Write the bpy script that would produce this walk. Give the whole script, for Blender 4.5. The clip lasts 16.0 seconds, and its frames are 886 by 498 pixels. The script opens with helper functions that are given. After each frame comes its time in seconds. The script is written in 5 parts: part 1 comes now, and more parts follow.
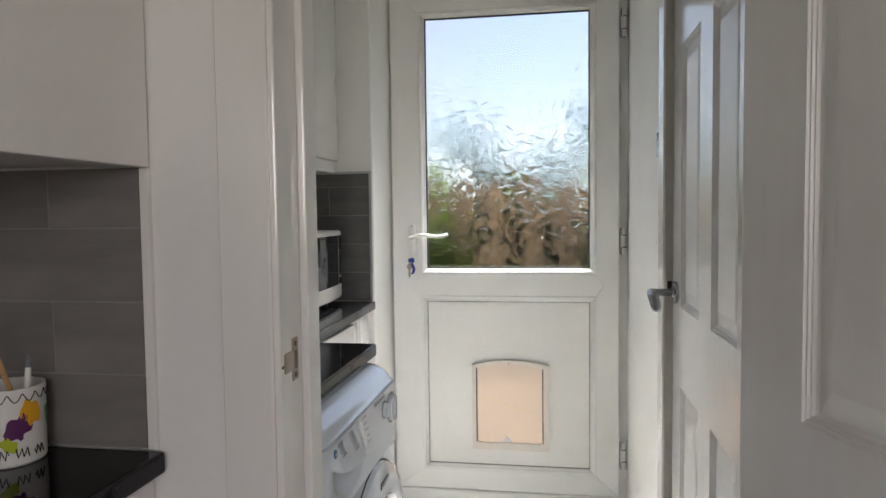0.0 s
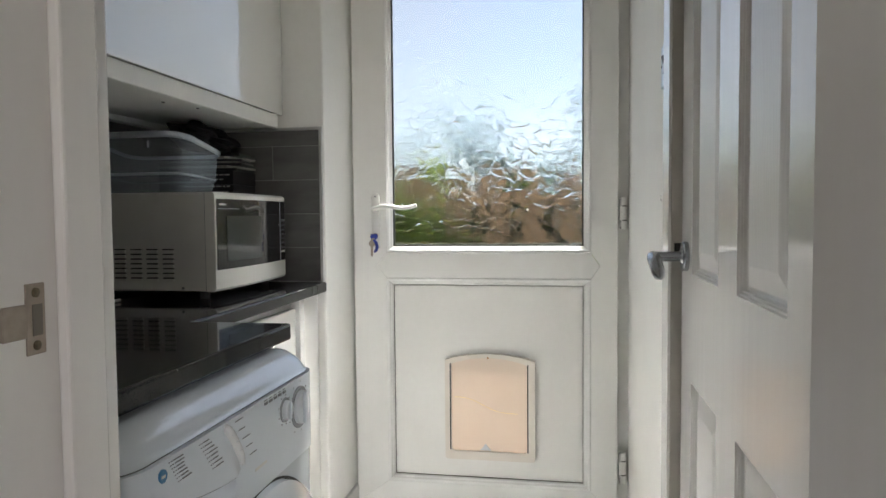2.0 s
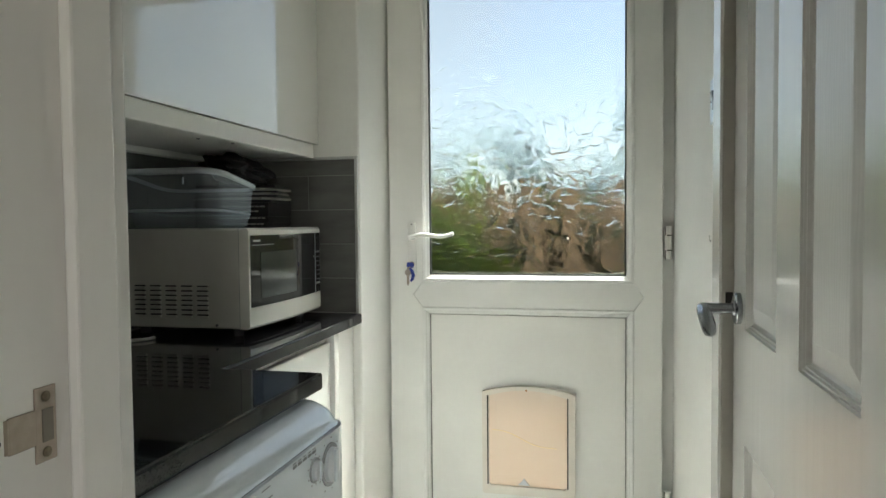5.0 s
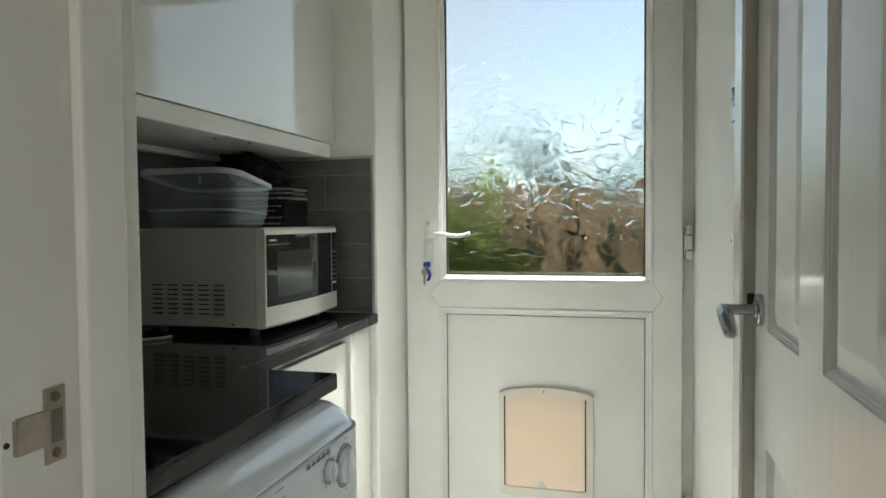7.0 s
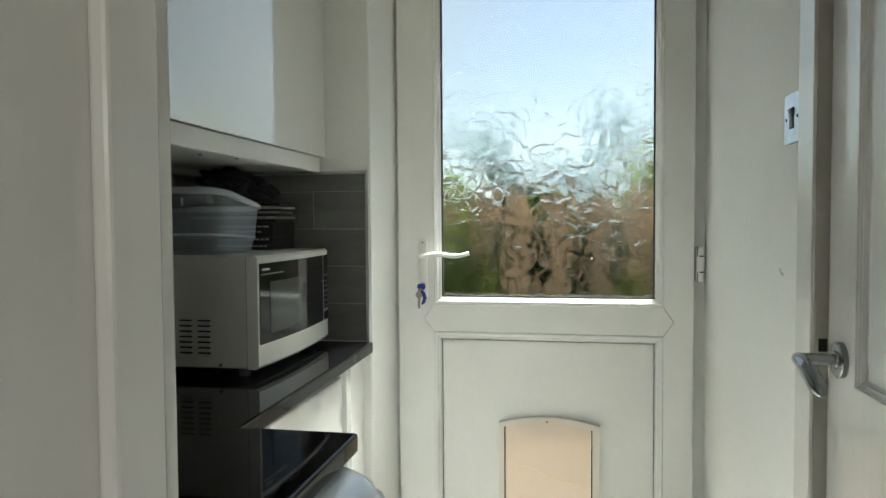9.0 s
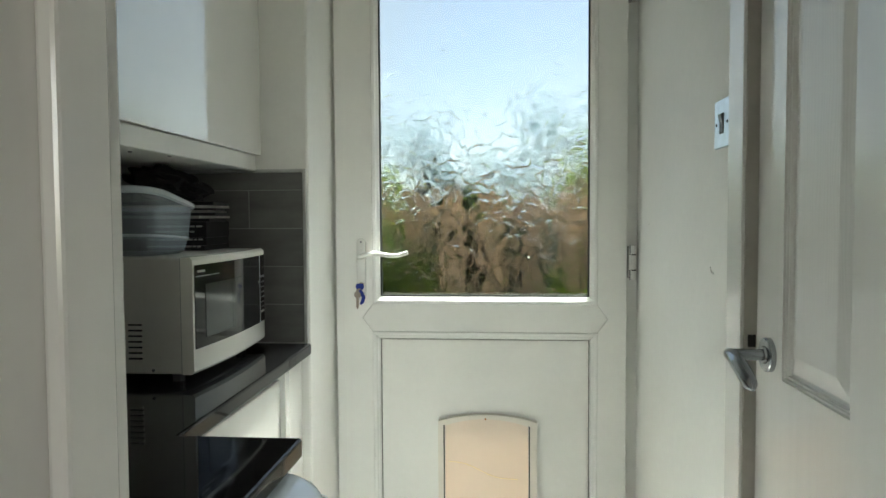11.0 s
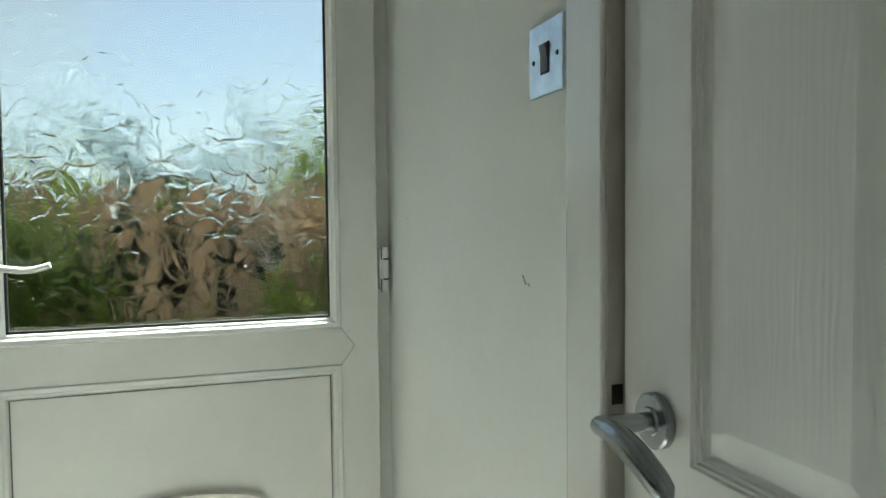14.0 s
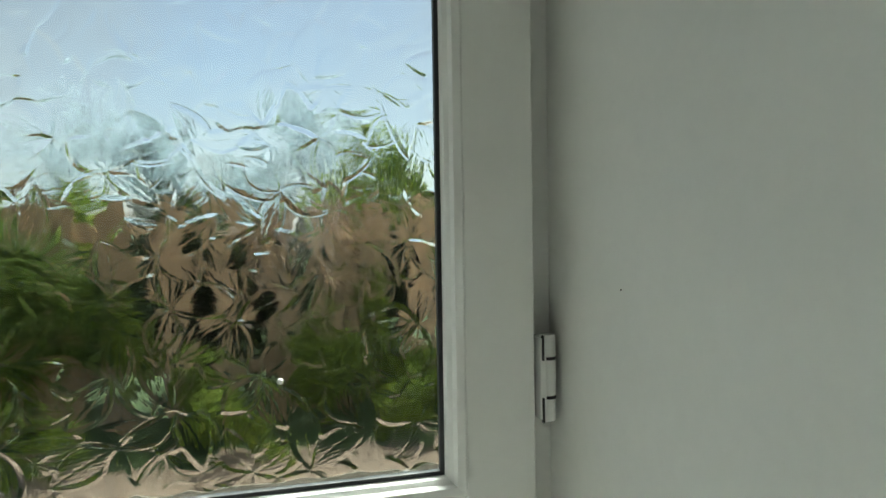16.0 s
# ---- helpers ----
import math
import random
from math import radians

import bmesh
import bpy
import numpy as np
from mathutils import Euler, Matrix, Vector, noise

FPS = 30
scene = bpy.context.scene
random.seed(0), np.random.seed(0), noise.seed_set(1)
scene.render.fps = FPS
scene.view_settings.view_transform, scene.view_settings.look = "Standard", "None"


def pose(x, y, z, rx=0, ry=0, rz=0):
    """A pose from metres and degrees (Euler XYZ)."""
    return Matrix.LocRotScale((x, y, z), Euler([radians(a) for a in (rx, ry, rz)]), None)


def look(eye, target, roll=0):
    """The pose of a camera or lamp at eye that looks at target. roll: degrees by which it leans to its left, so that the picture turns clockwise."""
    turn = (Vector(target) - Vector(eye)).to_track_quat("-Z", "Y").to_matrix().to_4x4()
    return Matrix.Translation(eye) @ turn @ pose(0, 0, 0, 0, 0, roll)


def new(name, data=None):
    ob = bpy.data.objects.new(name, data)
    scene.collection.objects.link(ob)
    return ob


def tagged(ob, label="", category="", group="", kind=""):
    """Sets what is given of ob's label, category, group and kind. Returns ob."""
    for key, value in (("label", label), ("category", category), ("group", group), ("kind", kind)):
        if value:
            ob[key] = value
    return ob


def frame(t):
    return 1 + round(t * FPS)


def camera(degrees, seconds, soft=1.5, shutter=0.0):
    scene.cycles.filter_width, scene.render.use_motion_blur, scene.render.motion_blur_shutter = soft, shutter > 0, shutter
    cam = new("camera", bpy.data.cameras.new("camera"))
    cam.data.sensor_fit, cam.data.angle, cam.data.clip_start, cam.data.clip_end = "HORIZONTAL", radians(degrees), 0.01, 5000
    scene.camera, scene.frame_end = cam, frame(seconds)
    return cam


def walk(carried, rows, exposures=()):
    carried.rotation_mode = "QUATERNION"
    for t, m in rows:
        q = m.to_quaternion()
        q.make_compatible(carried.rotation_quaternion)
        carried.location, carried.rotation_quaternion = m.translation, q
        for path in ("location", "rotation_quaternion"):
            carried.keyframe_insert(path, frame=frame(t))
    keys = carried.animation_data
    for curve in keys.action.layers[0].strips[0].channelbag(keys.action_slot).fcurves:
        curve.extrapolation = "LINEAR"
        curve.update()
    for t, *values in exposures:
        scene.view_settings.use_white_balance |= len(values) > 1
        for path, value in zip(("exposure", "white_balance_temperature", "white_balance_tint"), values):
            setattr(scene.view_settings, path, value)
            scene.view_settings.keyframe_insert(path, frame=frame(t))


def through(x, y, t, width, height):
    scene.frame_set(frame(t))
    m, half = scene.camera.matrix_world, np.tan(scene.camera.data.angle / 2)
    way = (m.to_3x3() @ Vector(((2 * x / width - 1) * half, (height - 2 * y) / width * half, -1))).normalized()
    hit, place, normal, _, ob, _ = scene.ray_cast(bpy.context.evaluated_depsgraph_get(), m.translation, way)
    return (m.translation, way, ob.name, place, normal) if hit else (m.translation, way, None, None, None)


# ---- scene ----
cam = camera(65.7, 16.0)
PATH = [
    (0, (0.052, -0.068, 1.201), (-0.268, 1.903, 1.095), -0.7),
    (0.5, (0.064, 0.013, 1.202), (-0.228, 1.989, 1.095), -0.6),
    (1, (0.116, 0.206, 1.189), (-0.163, 2.183, 1.076), -0.7),
    (1.5, (0.131, 0.324, 1.132), (-0.167, 2.299, 1.024), -0.6),
    (2, (0.121, 0.336, 1.083), (-0.225, 2.304, 0.987), -0.5),
    (2.5, (0.123, 0.336, 1.054), (-0.267, 2.295, 0.962), -0.5),
    (3, (0.125, 0.334, 1.044), (-0.29, 2.289, 0.956), -0.5),
    (3.5, (0.13, 0.338, 1.046), (-0.3, 2.29, 0.96), -0.4),
    (4, (0.132, 0.354, 1.075), (-0.312, 2.302, 0.99), -0.5),
    (4.2, (0.119, 0.362, 1.113), (-0.324, 2.310, 1.032), -0.5),
    (6.5, (0.115, 0.401, 1.17), (-0.384, 2.336, 1.093), -0.5),
    (7, (0.118, 0.398, 1.154), (-0.389, 2.331, 1.076), -0.5),
    (7.5, (0.118, 0.395, 1.155), (-0.399, 2.326, 1.078), -0.5),
    (8, (0.085, 0.432, 1.158), (-0.435, 2.362, 1.075), -0.4),
    (8.5, (0.006, 0.48, 1.184), (-0.491, 2.416, 1.1), -0.3),
    (9, (-0.046, 0.519, 1.212), (-0.419, 2.482, 1.132), -0.4),
    (9.2, (-0.046, 0.527, 1.22), (-0.376, 2.498, 1.138), -0.5),
    (11.3, (-0.077, 0.514, 1.217), (-0.183, 2.509, 1.129), -0.3),
    (11.5, (-0.084, 0.511, 1.209), (-0.123, 2.509, 1.123), -0.3),
    (12, (-0.088, 0.516, 1.21), (0.075, 2.507, 1.124), -0.4),
    (12.5, (-0.06, 0.625, 1.187), (0.263, 2.596, 1.092), -0.4),
    (13, (-0.042, 0.772, 1.205), (0.391, 2.722, 1.11), -0.4),
    (13.5, (-0.066, 0.926, 1.206), (0.427, 2.862, 1.113), -0.4),
    (14, (-0.051, 1.054, 1.197), (0.577, 2.951, 1.11), -0.6),
    (14.5, (-0.015, 1.321, 1.216), (0.713, 3.181, 1.119), -0.6),
    (15, (-0.016, 1.491, 1.232), (0.725, 3.347, 1.14), -0.6),
    (15.5, (-0.014, 1.623, 1.248), (0.606, 3.523, 1.156), -0.8),
    (16, (-0.021, 1.826, 1.259), (0.521, 3.75, 1.203), -0.9),
]
EXPOSURES = [(0.0, 2.44, 6540, 10), (0.9, 2.39, 6520, 10), (1.5, 2.43, 6510, 12), (2.2, 2.42, 6600, 6), (3.5, 2.37, 6720, 0), (7.0, 2.40, 6680, -2), (9.0, 2.35, 6640, -3),
             (11.5, 2.37, 6580, -5), (13.0, 2.22, 6500, -8), (14.0, 2.07, 6500, -10), (14.5, 2.24, 6520, -9), (15.5, 2.0, 6540, -8), (16.0, 1.90, 6560, -9)]
walk(cam, [(t, look(eye, target, roll)) for t, eye, target, roll in PATH], EXPOSURES)

# ---- world, sun, large lights ----
SUN_ELEVATION, SUN_TURN = 55.0, 14.0
world = bpy.data.worlds.new("world")
scene.world = world
world.use_nodes = True
sky = world.node_tree.nodes.new("ShaderNodeTexSky")
sky.sky_type, sky.sun_disc = "NISHITA", False
sky.sun_elevation, sky.sun_rotation = radians(SUN_ELEVATION), radians(SUN_TURN)
sky.air_density, sky.dust_density = 1.1, 0.8
world.node_tree.nodes["Background"].inputs[1].default_value = 0.15
# thin high cloud over the blue
veil_coords = world.node_tree.nodes.new("ShaderNodeTexCoord")
veil = world.node_tree.nodes.new("ShaderNodeTexNoise")
veil.inputs["Scale"].default_value, veil.inputs["Detail"].default_value = 2.6, 5.0
veil_amount = world.node_tree.nodes.new("ShaderNodeMapRange")
veil_amount.inputs["From Min"].default_value, veil_amount.inputs["From Max"].default_value = 0.35, 0.68
veil_amount.inputs["To Min"].default_value, veil_amount.inputs["To Max"].default_value = 0.30, 0.80
veil_mix = world.node_tree.nodes.new("ShaderNodeMix")
veil_mix.data_type = "RGBA"
veil_white = world.node_tree.nodes.new("ShaderNodeVectorMath")
veil_white.operation = "SCALE"
veil_white.inputs[0].default_value = (0.95, 1.0, 1.03)
veil_grey = world.node_tree.nodes.new("ShaderNodeRGBToBW")
wl = world.node_tree.links
wl.new(veil_coords.outputs["Generated"], veil.inputs["Vector"])
wl.new(veil.outputs["Fac"], veil_amount.inputs["Value"])
wl.new(sky.outputs[0], veil_grey.inputs[0])
wl.new(veil_grey.outputs[0], veil_white.inputs["Scale"])
wl.new(veil_amount.outputs[0], veil_mix.inputs[0])
wl.new(sky.outputs[0], veil_mix.inputs[6])
wl.new(veil_white.outputs[0], veil_mix.inputs[7])
wl.new(veil_mix.outputs[2], world.node_tree.nodes["Background"].inputs[0])
sun = bpy.data.lights.new("sun", "SUN")
sun.energy, sun.angle, sun.color = 5.0, radians(20), (1.0, 0.985, 0.955)
sun_ob = new("sun", sun)
sun_way = Vector((math.sin(radians(SUN_TURN)) * math.cos(radians(SUN_ELEVATION)), math.cos(radians(SUN_TURN)) * math.cos(radians(SUN_ELEVATION)), math.sin(radians(SUN_ELEVATION))))
sun_ob.matrix_world = Matrix.Translation((2, 6, 8)) @ (-sun_way).to_track_quat("-Z", "Y").to_matrix().to_4x4()
# added fill lamp behind the walker, standing for an unseen kitchen window
kitchen_fill = bpy.data.lights.new("kitchen_fill_light", "AREA")
kitchen_fill.shape, kitchen_fill.size, kitchen_fill.size_y, kitchen_fill.energy = "RECTANGLE", 1.1, 0.95, 2.75
kitchen_fill.color = (1.0, 0.82, 0.825)
new("kitchen_fill_light", kitchen_fill).matrix_world = look((0.80, -2.36, 1.5), (0.2, 0.3, 1.2))

# ---- materials ----
def material(name, colour, rough=0.5, metal=0.0, grain=0.0, grain_scale=60.0, stain=0.0, stain_scale=4.0, bump=0.0, bump_scale=200.0,
             gloss=0.5, coat=0.0, stretch=(1, 1, 1), vary=0.0, transmission=0.0, alpha=1.0, ior=1.45, subsurface=0.0):
    """A painted, plastic or stone surface: base colour, fine grain, broad stains and fine relief."""
    m = bpy.data.materials.new(name)
    m.use_nodes = True
    nodes, links = m.node_tree.nodes, m.node_tree.links
    bsdf = nodes["Principled BSDF"]
    bsdf.inputs["Roughness"].default_value = rough
    bsdf.inputs["Metallic"].default_value = metal
    bsdf.inputs["Specular IOR Level"].default_value = gloss
    bsdf.inputs["Coat Weight"].default_value = coat
    bsdf.inputs["Coat Roughness"].default_value = 0.06
    bsdf.inputs["Transmission Weight"].default_value = transmission
    bsdf.inputs["IOR"].default_value = ior
    bsdf.inputs["Alpha"].default_value = alpha
    bsdf.inputs["Subsurface Weight"].default_value = subsurface
    coords = nodes.new("ShaderNodeTexCoord")
    mapping = nodes.new("ShaderNodeMapping")
    mapping.inputs["Scale"].default_value = stretch
    links.new(coords.outputs["Object"], mapping.inputs["Vector"])
    base = nodes.new("ShaderNodeRGB")
    base.outputs[0].default_value = (*colour, 1)
    last = base.outputs[0]

    def layer(last, amount, scale, detail):
        tex = nodes.new("ShaderNodeTexNoise")
        tex.inputs["Scale"].default_value, tex.inputs["Detail"].default_value = scale, detail
        links.new(mapping.outputs[0], tex.inputs["Vector"])
        ramp = nodes.new("ShaderNodeMapRange")
        ramp.inputs["From Min"].default_value, ramp.inputs["From Max"].default_value = 0.3, 0.7
        ramp.inputs["To Min"].default_value, ramp.inputs["To Max"].default_value = 1 - amount, 1 + amount
        links.new(tex.outputs["Fac"], ramp.inputs["Value"])
        mul = nodes.new("ShaderNodeVectorMath")
        mul.operation = "SCALE"
        links.new(last, mul.inputs[0])
        links.new(ramp.outputs[0], mul.inputs["Scale"])
        return mul.outputs[0]

    if grain:
        last = layer(last, grain, grain_scale, 6)
    if stain:
        last = layer(last, stain, stain_scale, 3)
    if vary:
        info = nodes.new("ShaderNodeObjectInfo")
        ramp = nodes.new("ShaderNodeMapRange")
        ramp.inputs["To Min"].default_value, ramp.inputs["To Max"].default_value = 1 - vary, 1 + vary
        links.new(info.outputs["Random"], ramp.inputs["Value"])
        mul = nodes.new("ShaderNodeVectorMath")
        mul.operation = "SCALE"
        links.new(last, mul.inputs[0])
        links.new(ramp.outputs[0], mul.inputs["Scale"])
        last = mul.outputs[0]
    links.new(last, bsdf.inputs["Base Color"])
    # small changes of gloss keep large surfaces from looking too even
    tex = nodes.new("ShaderNodeTexNoise")
    tex.inputs["Scale"].default_value = stain_scale * 2.3
    links.new(mapping.outputs[0], tex.inputs["Vector"])
    ramp = nodes.new("ShaderNodeMapRange")
    ramp.inputs["To Min"].default_value, ramp.inputs["To Max"].default_value = rough * 0.85, min(1.0, rough * 1.15)
    links.new(tex.outputs["Fac"], ramp.inputs["Value"])
    links.new(ramp.outputs[0], bsdf.inputs["Roughness"])
    if bump:
        tex = nodes.new("ShaderNodeTexNoise")
        tex.inputs["Scale"].default_value, tex.inputs["Detail"].default_value = bump_scale, 4
        links.new(mapping.outputs[0], tex.inputs["Vector"])
        node = nodes.new("ShaderNodeBump")
        node.inputs["Strength"].default_value, node.inputs["Distance"].default_value = bump, 0.002
        links.new(tex.outputs["Fac"], node.inputs["Height"])
        links.new(node.outputs[0], bsdf.inputs["Normal"])
    return m


WALL = material("wall_paint", (0.83, 0.825, 0.79), 0.75, grain=0.012, stain=0.03, stain_scale=2.5, bump=0.12, bump_scale=140)
KITCHEN_WALL = material("kitchen_wall_paint", (0.80, 0.785, 0.77), 0.7, grain=0.012, stain=0.03, stain_scale=2.0, bump=0.1, bump_scale=140)
CEILING = material("ceiling_paint", (0.86, 0.86, 0.84), 0.85, grain=0.01, stain=0.02, bump=0.15, bump_scale=90)
GLOSS = material("gloss_wood_paint", (0.80, 0.785, 0.76), 0.11, grain=0.01, stain=0.025, stain_scale=6, bump=0.06, bump_scale=60, stretch=(1, 1, 0.25), gloss=0.8)
DOOR_PAINT = material("door_paint", (0.79, 0.78, 0.76), 0.11, grain=0.02, grain_scale=40, stain=0.02, bump=0.12, bump_scale=55, stretch=(1, 1, 0.06), gloss=0.8)
UPVC = material("white_upvc", (0.83, 0.825, 0.795), 0.36, grain=0.008, stain=0.03, stain_scale=5, bump=0.03, bump_scale=40)
UPVC_BEAD = material("white_upvc_bead", (0.84, 0.835, 0.81), 0.25, grain=0.008, stain=0.04, stain_scale=14)
PANEL = material("upvc_panel", (0.82, 0.81, 0.775), 0.42, grain=0.01, stain=0.035, stain_scale=3, bump=0.03, bump_scale=30)
GASKET = material("black_gasket", (0.02, 0.02, 0.022), 0.6)
TILE = material("grey_wall_tile", (0.125, 0.124, 0.117), 0.42, grain=0.18, grain_scale=16, stain=0.12, stain_scale=5, bump=0.25, bump_scale=70, stretch=(0.5, 0.5, 1.6), vary=0.10)
KTILE = material("kitchen_wall_tile", (0.19, 0.176, 0.166), 0.40, grain=0.14, grain_scale=16, stain=0.10, stain_scale=5, bump=0.25, bump_scale=70, stretch=(0.5, 0.5, 1.6), vary=0.08)
GROUT = material("pale_grout", (0.26, 0.26, 0.25), 0.9, grain=0.08, grain_scale=90)
TRIM = material("aluminium_trim", (0.55, 0.55, 0.54), 0.35, metal=0.7, grain=0.03)
GRANITE = material("black_speckled_worktop", (0.011, 0.011, 0.0125), 0.045, grain=0.6, grain_scale=420, stain=0.2, stain_scale=30, gloss=0.25)
CAB = material("white_gloss_cabinet", (0.82, 0.815, 0.78), 0.05, stain=0.015, stain_scale=3, gloss=0.8, coat=1.0)
CARCASS = material("white_carcass", (0.79, 0.78, 0.75), 0.4, grain=0.01, stain=0.03)
CHROME = material("satin_chrome", (0.33, 0.345, 0.365), 0.24, metal=1.0, grain=0.03, grain_scale=200, stretch=(1, 1, 5))
STEEL = material("worn_nickel", (0.37, 0.315, 0.27), 0.45, metal=1.0, grain=0.1, grain_scale=80)
LATCH_HOLE = material("latch_recess", (0.16, 0.14, 0.12), 0.6)
DARK = material("dark_metal", (0.035, 0.033, 0.03), 0.5, metal=0.6)
HINGE_GREY = material("dulled_hinge_coating", (0.50, 0.48, 0.455), 0.4, stain=0.1, stain_scale=40)
HANDLE_WHITE = material("white_handle_coating", (0.78, 0.77, 0.74), 0.2, stain=0.03)
APPLIANCE = material("white_enamel", (0.63, 0.69, 0.75), 0.07, stain=0.015, gloss=1.0, coat=1.0)
FASCIA = material("white_appliance_plastic", (0.65, 0.705, 0.76), 0.24, stain=0.02)
DIAL_RING = material("grey_dial_ring", (0.42, 0.44, 0.47), 0.25, metal=0.3)
KNOB = material("grey_knob_plastic", (0.60, 0.63, 0.67), 0.28, stain=0.03)
BUTTONS = material("white_button_plastic", (0.72, 0.74, 0.76), 0.15, stain=0.02, gloss=0.7)
INK = material("grey_print", (0.16, 0.165, 0.18), 0.6)
INK_PALE = material("pale_print", (0.55, 0.55, 0.53), 0.6)
BLUE = material("blue_sticker", (0.05, 0.19, 0.36), 0.35, stain=0.1, stain_scale=60)
SEAM = material("dark_seam", (0.03, 0.03, 0.03), 0.7)
SMOKE = material("smoked_door_glass", (0.015, 0.016, 0.018), 0.03, gloss=0.5, coat=0.5)
MW_WHITE = material("cream_microwave_paint", (0.68, 0.665, 0.62), 0.32, grain=0.015, grain_scale=300, stain=0.02)
MW_FRONT = material("cream_microwave_plastic", (0.78, 0.765, 0.71), 0.18, stain=0.02)
BLACK = material("black_glass", (0.006, 0.006, 0.007), 0.05, gloss=0.5)
SCREEN = material("dark_display", (0.012, 0.013, 0.014), 0.12)
MESH_GREY = material("oven_window_mesh", (0.05, 0.054, 0.053), 0.10, grain=0.1, grain_scale=500)
PAPER = material("paper", (0.40, 0.385, 0.36), 0.7, grain=0.05, vary=0.25)
BOOK = material("black_leaflet_cover", (0.02, 0.02, 0.021), 0.35, stain=0.2, stain_scale=25)
CLOTH = material("black_cloth", (0.008, 0.008, 0.009), 0.9, grain=0.3, grain_scale=200, bump=0.4, bump_scale=300)
POT = material("white_ceramic", (0.72, 0.71, 0.68), 0.3, stain=0.03)
FLOOR = material("floor_vinyl", (0.78, 0.76, 0.73), 0.4, grain=0.1, grain_scale=30, stain=0.1, bump=0.1)
# unseen floor, made dark so less light bounces onto the open door
KITCHEN_FLOOR = material("kitchen_floor_vinyl", (0.24, 0.19, 0.16), 0.4, grain=0.1, grain_scale=30, stain=0.1, bump=0.1)
RUBBER = material("grey_rubber", (0.10, 0.10, 0.105), 0.7)
CREAM_FLAP = material("cream_flap_frame", (0.76, 0.71, 0.64), 0.35, stain=0.04, stain_scale=10)
FENCE = material("fence_wood", (0.64, 0.42, 0.245), 0.85, grain=0.55, grain_scale=25, stain=0.2, stain_scale=3, bump=0.5, bump_scale=40, stretch=(1, 1, 0.15), vary=0.35)
SOIL = material("garden_lawn", (0.09, 0.13, 0.035), 0.95, grain=0.35, grain_scale=30, stain=0.3, stain_scale=0.8)
PATIO = material("patio_concrete", (0.35, 0.245, 0.155), 0.85, grain=0.15, grain_scale=30, stain=0.15, stain_scale=1.2)
BRICK = material("outside_brickwork", (0.30, 0.17, 0.12), 0.9, grain=0.2, grain_scale=20, stain=0.15)
PAINT_YELLOW = material("yellow_splash", (0.75, 0.38, 0.02), 0.3)
PAINT_PURPLE = material("purple_splash", (0.10, 0.02, 0.10), 0.3)
PAINT_LIME = material("lime_splash", (0.42, 0.50, 0.02), 0.3)
PAINT_GREEN = material("green_splash", (0.02, 0.28, 0.10), 0.3)
WOOD_PALE = material("pale_brush_wood", (0.50, 0.30, 0.13), 0.5, grain=0.15, grain_scale=60, stretch=(1, 1, 0.1))


def foliage(name, colour, through=0.3, low=0.55, high=1.5):
    m = material(name, colour, 0.6, vary=0.0, grain=0.3 * (high - low), grain_scale=9)
    nodes, links = m.node_tree.nodes, m.node_tree.links
    bsdf = nodes["Principled BSDF"]
    geo = nodes.new("ShaderNodeNewGeometry")
    ramp = nodes.new("ShaderNodeMapRange")
    ramp.inputs["To Min"].default_value, ramp.inputs["To Max"].default_value = low, high
    links.new(geo.outputs["Random Per Island"], ramp.inputs["Value"])
    mul = nodes.new("ShaderNodeVectorMath")
    mul.operation = "SCALE"
    links.new(bsdf.inputs["Base Color"].links[0].from_socket, mul.inputs[0])
    links.new(ramp.outputs[0], mul.inputs["Scale"])
    links.new(mul.outputs[0], bsdf.inputs["Base Color"])
    trans = nodes.new("ShaderNodeBsdfTranslucent")
    links.new(mul.outputs[0], trans.inputs["Color"])
    mix = nodes.new("ShaderNodeMixShader")
    mix.inputs[0].default_value = through
    links.new(bsdf.outputs[0], mix.inputs[1])
    links.new(trans.outputs[0], mix.inputs[2])
    links.new(mix.outputs[0], nodes["Material Output"].inputs["Surface"])
    return m


LEAF_DARK = foliage("dark_leaves", (0.20, 0.27, 0.06), 0.5)
LEAF_LIGHT = foliage("light_leaves", (0.34, 0.42, 0.08), 0.5)
# leaf green darkened to give the shade between the fence boards
LEAF_SHADE = foliage("shade_coloured_hedge_leaves", (0.055, 0.08, 0.03), 0.15)
# distance haze is put into the leaf colour: pale blue-white, not green
LEAF_HAZED = foliage("haze_pale_leaves", (0.76, 0.85, 0.87), 0.8, 0.9, 1.08)
BARK = material("bark", (0.10, 0.075, 0.05), 0.9, grain=0.3, grain_scale=30, bump=0.5, bump_scale=30)


def clear(name, colour, rough, ior=1.5):
    """Clear or frosted see-through stuff."""
    m = bpy.data.materials.new(name)
    m.use_nodes = True
    nodes, links = m.node_tree.nodes, m.node_tree.links
    nodes.remove(nodes["Principled BSDF"])
    glass = nodes.new("ShaderNodeBsdfGlass")
    glass.inputs["Color"].default_value = (*colour, 1)
    glass.inputs["Roughness"].default_value, glass.inputs["IOR"].default_value = rough, ior
    links.new(glass.outputs[0], nodes["Material Output"].inputs["Surface"])
    return m


PANE = clear("leaf_pattern_glass", (0.440, 0.448, 0.470), 0.05, 1.5)
# reveal colour: darker and browner than the gloss casing
REVEAL = material("taupe_reveal_paint", (0.48, 0.45, 0.405), 0.4, grain=0.03, stain=0.08, stain_scale=9)


